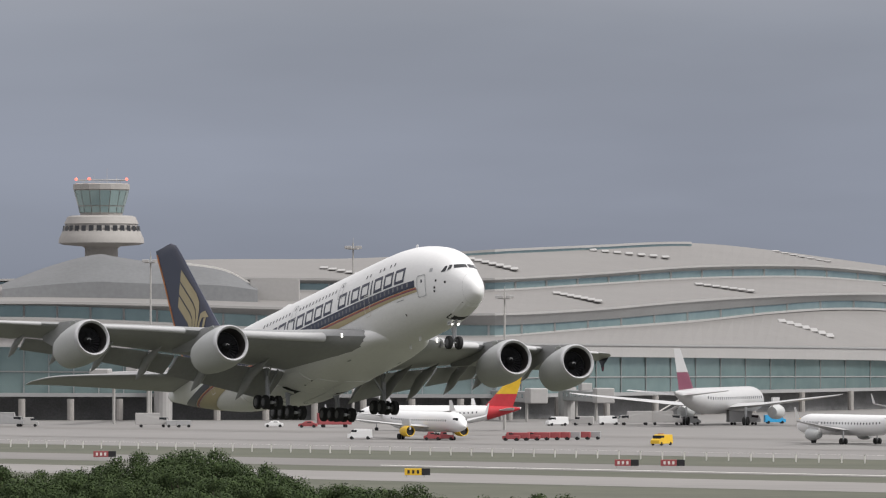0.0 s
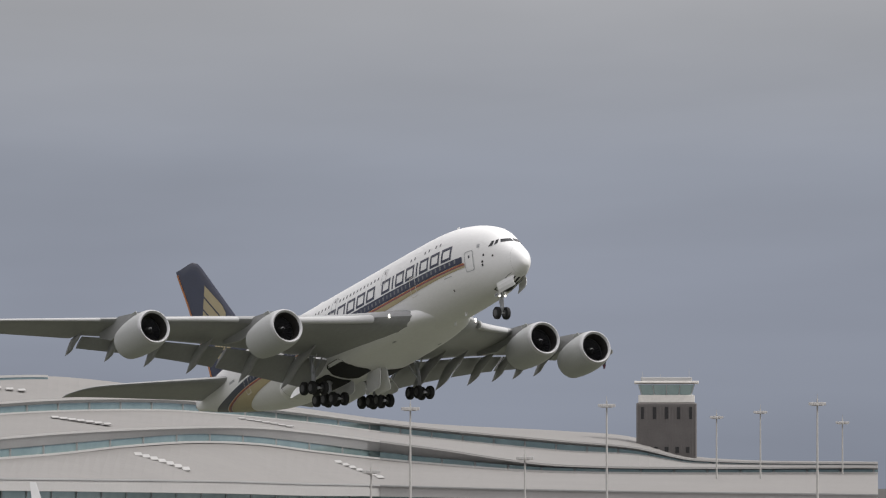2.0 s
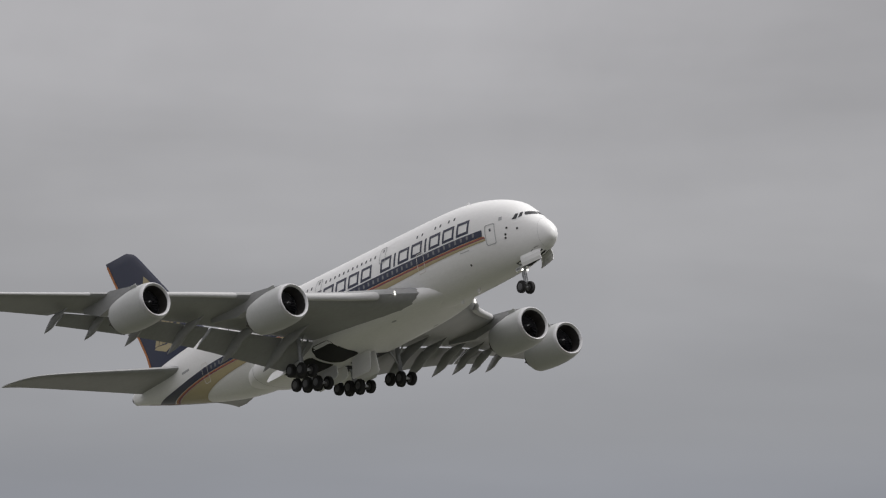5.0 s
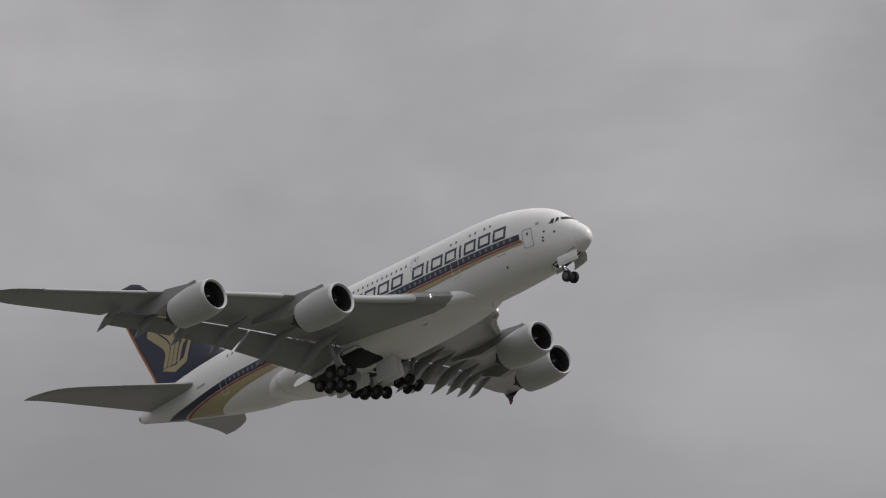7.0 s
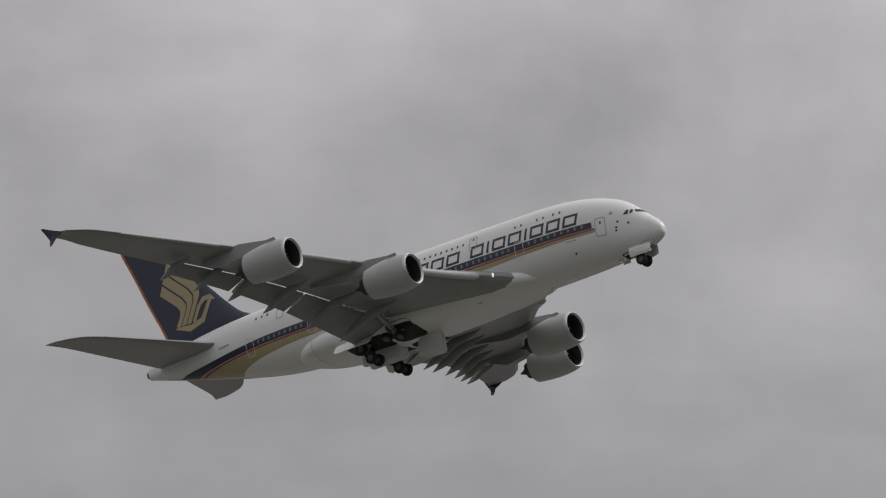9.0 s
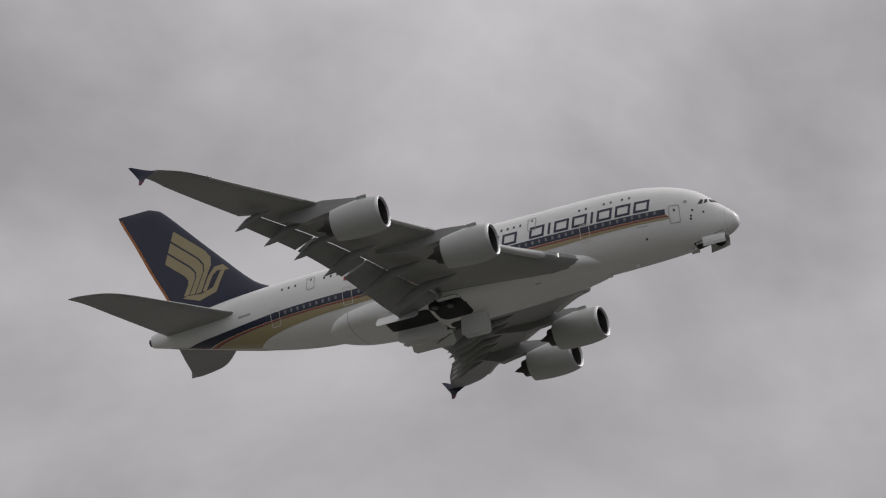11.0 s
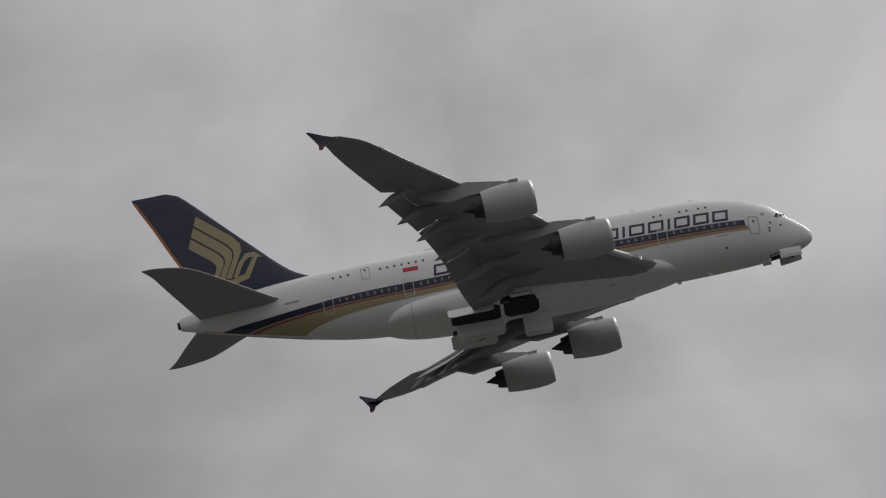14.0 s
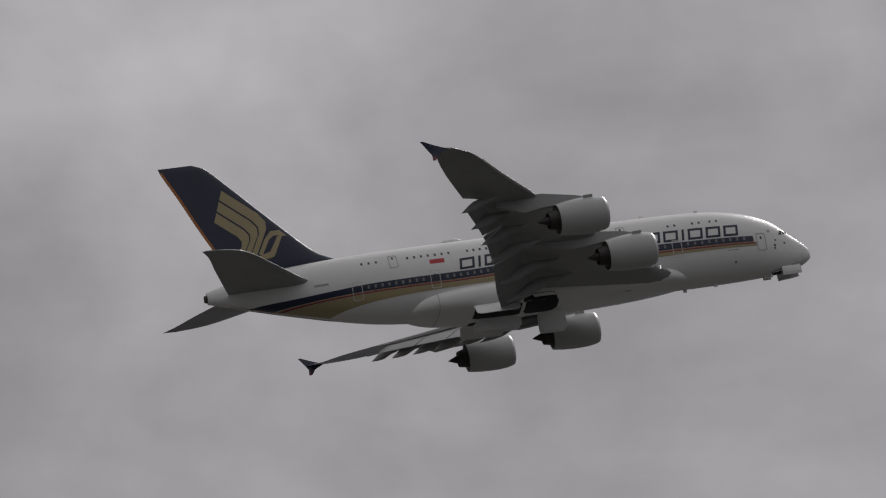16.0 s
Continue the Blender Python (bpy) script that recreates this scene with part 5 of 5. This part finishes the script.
    # cockpit and cabin windows
    for side in (-1, 1):
        for i in range(26):
            u = 0.12 + 0.62 * i / 25
            q, dz = spline(prof, u)
            bx = part("cabin_window", box(0.28 * k, 0.04, 0.38 * k, (length * (0.5 - u), side * r * q * 0.985, zc + r * dz + r * 0.17)), "pane", p)
        q, dz = spline(prof, 0.045)
        part("cockpit_window", box(1.3 * k, 0.05, 0.5 * k, (length * 0.455, side * r * 0.60, zc + r * 0.32), 0, None, Matrix.Rotation(radians(-22 * side), 4, "Z")), "glass", p)
    return p


parked_jet("narrowbody_jet", "white jet with leaf-green tail and sky-blue fin on the apron", site(4.0, 1130), 121, 40.0, 35.8, 1.98, 12.3, "white", "skyblue", "green", fin_lower="green")
parked_jet("narrowbody_jet", "white jet with yellow engines and a plain fin", site(-0.22, 1179), -62, 37.6, 35.8, 1.98, 12.0, "white", "white", cowl="yellow")
parked_jet("narrowbody_jet", "white jet with a red and yellow fin", site(-0.05, 1276), 172, 36.0, 34.0, 1.98, 11.6, "white", "yellow", "red", fin_lower="red")
parked_jet("narrowbody_jet", "sky-blue topped jet with a white fin behind the striped wall", site(6.90, 1371), 8, 39.5, 35.8, 1.88, 12.6, "skyblue", "white", belly="white")
parked_jet("narrowbody_jet", "white jet with a green fin far along the stands", site(4.66, 1400), 114, 36.0, 34.0, 1.98, 8.5, "white", "green")
parked_jet("widebody_jet", "pale grey widebody with a maroon fin, nose in at the terminal", site(2.65, 1350), 70, 64.0, 64.5, 2.98, 17.6, "sand", "sand", fin_lower="maroon")

# ---- stands, bridges and service vehicles ----


def striped_wall():
    """Red and white blast wall of upright panels."""
    w = empty("blast_wall", "red and white striped panel wall on the apron", "wall")
    a, b = site(5.08, 1166), site(6.62, 1185)
    n = 46
    d = (b - a) / n
    rot = Matrix.Rotation(math.atan2(d.y, d.x), 4, "Z")
    for i in range(n):
        c = a + d * (i + 0.5)
        tall = 5.7 if i < 26 else 4.9
        if i in (27, 28, 29):
            tall = 5.0
        part("panel", box(d.length * 0.98, 0.35, tall, (c.x, c.y, tall / 2), 0.03, None, rot), "vred" if i % 2 == 0 else "line", w)
    part("dark_gate", box(1.9, 0.5, 2.6, tuple(a + d * 10 + Vector((0, -0.3, 1.3)))), "shade", w)


striped_wall()


def jet_bridge(b, far, b2, far2, z=4.6):
    j = empty("jet_bridge", "grey covered passenger bridge on legs", "jet bridge", "passenger bridges")
    a, c = site(b, far, z), site(b2, far2, z)
    d = c - a
    rot = Matrix.Rotation(math.atan2(d.y, d.x), 4, "Z")
    m = (a + c) / 2
    part("tunnel", box(d.length, 3.0, 2.6, (m.x, m.y, z + 1.3), 0.15, None, rot), "soffit", j)
    part("cabin", box(4.4, 4.4, 3.6, (a.x, a.y, z + 1.6), 0.2, None, rot), "fascia", j)
    part("rotunda", rod((c.x, c.y, 0), (c.x, c.y, z + 3.2), 2.2, seg=16), "fascia", j)
    part("plant_box", box(3.6, 2.6, 1.8, (m.x, m.y, z + 3.5), 0.1, None, rot), "fascia", j)
    for k in (0.2, 0.75):
        p = a.lerp(c, k)
        part("leg", rod((p.x, p.y, 0), (p.x, p.y, z), 0.35, seg=8), "post", j)
    for k in range(9):
        p = a.lerp(c, (k + 0.5) / 9)
        part("window", box(0.9, 3.1, 0.9, (p.x, p.y, z + 1.5), 0, None, rot), "teal", j)


jet_bridge(4.85, 1440, 5.55, 1560)
jet_bridge(1.55, 1400, 1.2, 1440)
jet_bridge(-3.3, 1350, -2.7, 1420, 9.5)
jet_bridge(0.9, 1395, 0.45, 1430)
jet_bridge(7.6, 1440, 7.2, 1560)


def pier():
    """The glazed pier with a white roof edge."""
    p = empty("pier", "low glazed pier with a white roof edge", "building")
    a, b = site(5.55, 1600), site(9.8, 1640)
    d = b - a
    rot = Matrix.Rotation(math.atan2(d.y, d.x), 4, "Z")
    m = (a + b) / 2
    part("pier_glass", box(d.length, 14, 11.0, (m.x, m.y, 5.5), 0, None, rot), "teal", p)
    part("roof_slab", box(d.length + 3, 17, 1.0, (m.x, m.y, 11.5), 0.1, None, rot), "fascia", p)
    for i in range(26):
        q = a.lerp(b, (i + 0.5) / 26)
        part("mullion", box(0.6, 14.6, 11, (q.x, q.y, 5.5), 0, None, rot), "soffit", p)
    for i in range(5):
        q = a.lerp(b, 0.05 + i * 0.22)
        part("core", box(5.0, 15.4, 10.6, (q.x, q.y, 5.3), 0.1, None, rot), "fascia", p)


pier()


def vehicle(name, label, at, turn, kind, paint, group="apron vehicles"):
    """Small service vehicles: van, car, tug with carts, truck."""
    v = empty(name, label, name.replace("_", " "), group)
    v.matrix_basis = Matrix.Translation(at) @ Matrix.Rotation(radians(turn), 4, "Z")
    L, W, H = {"van": (4.9, 2.0, 2.1), "car": (4.2, 1.8, 1.45), "truck": (7.5, 2.5, 3.2), "cart": (3.2, 1.7, 1.6), "tug": (3.4, 1.8, 1.7)}[kind]
    prof = {"van": [(-0.5, 0.16), (-0.5, 0.96), (0.22, 1.0), (0.36, 0.58), (0.49, 0.5), (0.5, 0.16)],
            "car": [(-0.5, 0.2), (-0.49, 0.62), (-0.32, 0.66), (-0.2, 1.0), (0.12, 1.0), (0.27, 0.66), (0.48, 0.56), (0.5, 0.2)],
            "truck": [(-0.5, 0.2), (-0.5, 1.0), (0.22, 1.0), (0.23, 0.72), (0.42, 0.72), (0.5, 0.42), (0.5, 0.2)],
            "cart": [(-0.5, 0.28), (-0.5, 1.0), (0.5, 1.0), (0.5, 0.28)],
            "tug": [(-0.5, 0.2), (-0.5, 0.6), (-0.1, 0.62), (-0.08, 1.0), (0.25, 1.0), (0.28, 0.6), (0.5, 0.55), (0.5, 0.2)]}[kind]
    rings = [[(x * L, s * W / 2 * (0.9 if z > 0.7 else 1.0), z * H) for x, z in prof] for s in (-1, 1)]
    bm = loft(rings)
    bmesh.ops.bevel(bm, geom=bm.edges[:], offset=0.05, segments=1, affect="EDGES")
    b = part("body", bm, paint, v)
    if kind in ("van", "car", "tug", "truck"):
        x0 = {"van": 0.28, "car": -0.03, "tug": 0.08, "truck": 0.34}[kind]
        part("side_glass", box(L * 0.22, W * 0.97, H * 0.24, (x0 * L - 0.25, 0, H * 0.78 if kind != "truck" else H * 0.58), 0.04), "glass", b)
        part("windscreen", box(0.1, W * 0.8, H * 0.3, ({"van": 0.31, "car": 0.21, "tug": 0.27, "truck": 0.465}[kind] * L, 0, H * (0.76 if kind != "truck" else 0.56)), 0.02, None, Matrix.Rotation(radians(-28), 4, "Y")), "glass", b)
    for x in (-0.33, 0.33):
        for s in (-1, 1):
            part("wheel", turned([(-0.1, 0.18), (-0.1, 0.33), (0.1, 0.33), (0.1, 0.18)], 12, "y", cap=True), "tyre", v).location = (x * L, s * W * 0.46, 0.33)
    if paint == "yellow" and kind == "van":
        part("light_bar", box(0.3, 1.2, 0.16, (0.3, 0, H + 0.08), 0.03), "orange", v)
    return v


Z = Vector((0, 0, 0.07))
vehicle("follow_me_van", "small yellow airfield van with an amber light bar", site(2.11, 1115) + Z, 236, "van", "yellow")
for i in range(9):
    kind = "tug" if i in (0, 2) else "cart"
    vehicle("baggage_tug" if kind == "tug" else "baggage_cart", "faded red baggage " + ("tractor" if kind == "tug" else "cart in a train on the apron"), site(0.66 + 0.098 * i, 1160 + 1.6 * i) + Z, 172, kind, "vred" if i < 5 or i % 2 else "soffit", "baggage train")
for b, f, r, k, c, nm, lb in (
        (2.378, 1356, 20, "van", "white", "service_van", "white pickup van beside the widebody"), (1.1, 1340, 200, "van", "white", "service_van", "white service van near the stands"), (1.35, 1345, 170, "van", "fascia", "service_van", "pale service van near the stands"),
        (1.6, 1352, 10, "van", "white", "service_van", "white service van near the stands"), (1.85, 1348, 185, "truck", "fascia", "catering_truck", "pale loader truck beside the widebody"), (2.15, 1350, 0, "truck", "fascia", "catering_truck", "pale loader truck beside the widebody"),
        (2.9, 1352, 15, "truck", "soffit", "catering_truck", "grey loader truck under the wing"), (3.2, 1372, 8, "van", "skyblue", "service_van", "blue service van by the stands"),
        (-1.632, 1320, 180, "car", "white", "car", "small white car on the apron"), (-1.304, 1315, 175, "car", "vred", "car", "small red car on the apron"), (-1.05, 1318, 10, "truck", "vred", "catering_truck", "dull red service truck"),
        (-0.80, 1175, 175, "van", "white", "service_van", "white van with a dark side"), (-0.104, 1165, 180, "tug", "vred", "tow_tractor", "red tow tractor under the jet's nose"), (0.02, 1166, 180, "tug", "vred", "tow_tractor", "red tow tractor under the jet's nose"),
        (-2.805, 1320, 5, "truck", "fascia", "catering_truck", "pale truck with dollies"), (-2.6, 1318, 5, "cart", "soffit", "baggage_cart", "grey baggage dolly beside a truck"), (-2.5, 1318, 5, "cart", "soffit", "baggage_cart", "grey baggage dolly beside a truck"),
        (-4.0, 1330, 0, "van", "fascia", "service_van", "pale van at the stands"), (-4.2, 1330, 0, "truck", "soffit", "catering_truck", "grey truck at the stands"),
        (6.354, 1150, 178, "truck", "white", "catering_truck", "white airfield truck before the striped wall"), (6.1, 1150, 178, "van", "yellow", "service_van", "yellow loader van before the striped wall"),
        (3.5, 1352, 0, "cart", "yellow", "baggage_cart", "yellow ground power cart"), (4.4, 1310, 0, "cart", "vred", "baggage_cart", "red ground cart on the apron"), (4.55, 1310, 0, "cart", "vred", "baggage_cart", "red ground cart on the apron")):
    vehicle(nm, lb, site(b, f) + Z, r, k, c)


def runway_sign(b, far, paint, second):
    """A low lit-face guidance sign; its writing cannot be read and is plain bars."""
    s = empty("guidance_sign", "low " + ("red" if paint == "vred" else "yellow") + " taxiway guidance sign", "sign", "guidance signs")
    s.matrix_basis = Matrix.Translation(site(b, far) + Z)
    part("panel", box(3.2, 0.3, 1.0, (0, 0, 0.75), 0.04), paint, s)
    part("end_panel", box(1.3, 0.32, 1.0, (1.55, 0, 0.75), 0.04), second, s)
    for x in (-1.3, 1.3):
        part("leg", box(0.15, 0.15, 0.3, (x, 0, 0.15)), "post", s)
    for x in (-1.0, -0.3, 0.4):
        part("bar", box(0.35, 0.02, 0.5, (x, -0.165, 0.75)), "line" if paint == "vred" else "dark", s)


runway_sign(1.755, 938, "vred", "dark")
runway_sign(2.198, 938, "vred", "dark")
runway_sign(-0.267, 878, "yellow", "dark")
runway_sign(-3.28, 1004, "vred", "dark")


def passenger_stairs():
    s = empty("passenger_stairs", "white mobile passenger stairs against the widebody", "stairs")
    a = site(2.02, 1392)
    for i in range(20):
        part("tread", box(0.5, 1.8, 0.27, (a.x + 0.45 * i, a.y, 0.6 + 0.26 * i)), "fascia", s)
    part("stringer", rod((a.x, a.y, 0.4), (a.x + 8.6, a.y, 5.3), 0.28, seg=6), "fascia", s)
    for dy in (-0.95, 0.95):
        part("rail", rod((a.x, a.y + dy, 1.6), (a.x + 8.6, a.y + dy, 6.7), 0.12, seg=6), "line", s)
    part("base", box(5, 2, 0.8, (a.x + 4, a.y, 0.45), 0.05), "fascia", s)


passenger_stairs()


def hazy_hills():
    """Pale built-up slope far behind the terminal."""
    bm = bmesh.new()
    rows = []
    for i in range(60):
        b = -9 + 7 * i / 59
        h = 52 + 18 * noise.noise((b * 1.1, 3.1, 0)) + 10 * noise.noise((b * 4.0, 1.1, 0)) - 5.0 * (b + 5)
        rows.append((bm.verts.new(site(b, 3000, 0)), bm.verts.new(site(b, 3050, max(2, h * 1.1)))))
    for p, q in zip(rows, rows[1:]):
        bm.faces.new((p[0], q[0], q[1], p[1]))
    tagged(part("backdrop", bm, "soffit"), "hazy distant hillside with pale buildings", "hills", kind="structure")


hazy_hills()

# ---- pines in the foreground ----


def pine(seed):
    """A broad pine: trunk, limbs, and a crown of needle tufts with gaps."""
    rnd = random.Random(seed)
    t = empty("pine_tree", "broad green coastal pine seen over its crown", "tree", "pines below the viewpoint")
    bm = rod((0, 0, -12.0), (0.1, 0, -3.2), 0.26, 0.17, 8)
    tufts = []
    for i in range(34):
        a, k = rnd.uniform(0, 2 * math.pi), math.sqrt(rnd.random())
        r = 3.1 * k
        z = -0.55 - 1.5 * k * k + rnd.uniform(-0.45, 0.35)
        tufts.append(Vector((r * math.cos(a), r * math.sin(a), z)))
        if i % 4 == 0:
            rod((0.1, 0, -3.4), tufts[-1] - Vector((0, 0, 0.3)), 0.09, 0.04, 5, bm)
    part("trunk", bm, "bark", t)
    bm = bmesh.new()
    for c in tufts:
        s = rnd.uniform(0.55, 0.95)
        for i in range(230):
            d = Vector((rnd.gauss(0, 1), rnd.gauss(0, 1), rnd.gauss(0.25, 0.8))).normalized()
            p = c + d * s * rnd.uniform(0.55, 1.0) * Vector((1.15, 1.15, 0.75)).length / 1.75
            u = d.orthogonal().normalized()
            v = d.cross(u)
            w = rnd.uniform(0.035, 0.085)
            tilt = rnd.uniform(-0.6, 0.6)
            a = p + u * w
            b = p + v * w + d * tilt * w
            e = p - u * w
            f = p - v * w - d * tilt * w
            bm.faces.new([bm.verts.new(q) for q in (a, b, e, f)])
    part("crown", bm, "leaf", t)
    return t


def pines():
    kinds = [pine(i) for i in range(4)]
    rnd = random.Random(5)
    # bearing, and height of the tree tops there
    tops = [(-6.5, 12.0), (-4.82, 12.3), (-3.95, 12.3), (-3.46, 12.4), (-2.91, 13.1), (-2.31, 13.7), (-1.93, 13.3), (-1.66, 12.0), (-1.22, 11.1), (-0.57, 11.2), (-0.13, 10.6), (0.25, 9.7), (0.63, 10.6), (1.17, 10.4), (1.7, 9.9), (3.0, 8.8), (6.0, 8.5)]
    n = 0
    for row, (far, drop) in enumerate(((420, 0.0), (411, 0.55), (402, 1.05), (393, 1.5), (384, 1.95), (428, 0.5))):
        b = -6.2 + 0.22 * (row % 3)
        while b < (1.9 if row < 3 else 0.9):
            z = ease(tops, b)[0] - drop + rnd.uniform(-0.25, 0.12)
            m = Matrix.Translation(site(b, far + rnd.uniform(-3, 3), z)) @ Matrix.Rotation(rnd.uniform(0, 6.28), 4, "Z")
            if n < 4:
                kinds[n].matrix_basis = m
            else:
                copy_thing(kinds[n % 4], m)
            n += 1
            b += rnd.uniform(0.55, 0.72)


pines()


def motions():
    walk(airliner, [(t, pose(*p)) for t, *p in FLIGHT_ROWS])
    for piece, rows in gear_moves:
        walk(piece, rows)


motions()
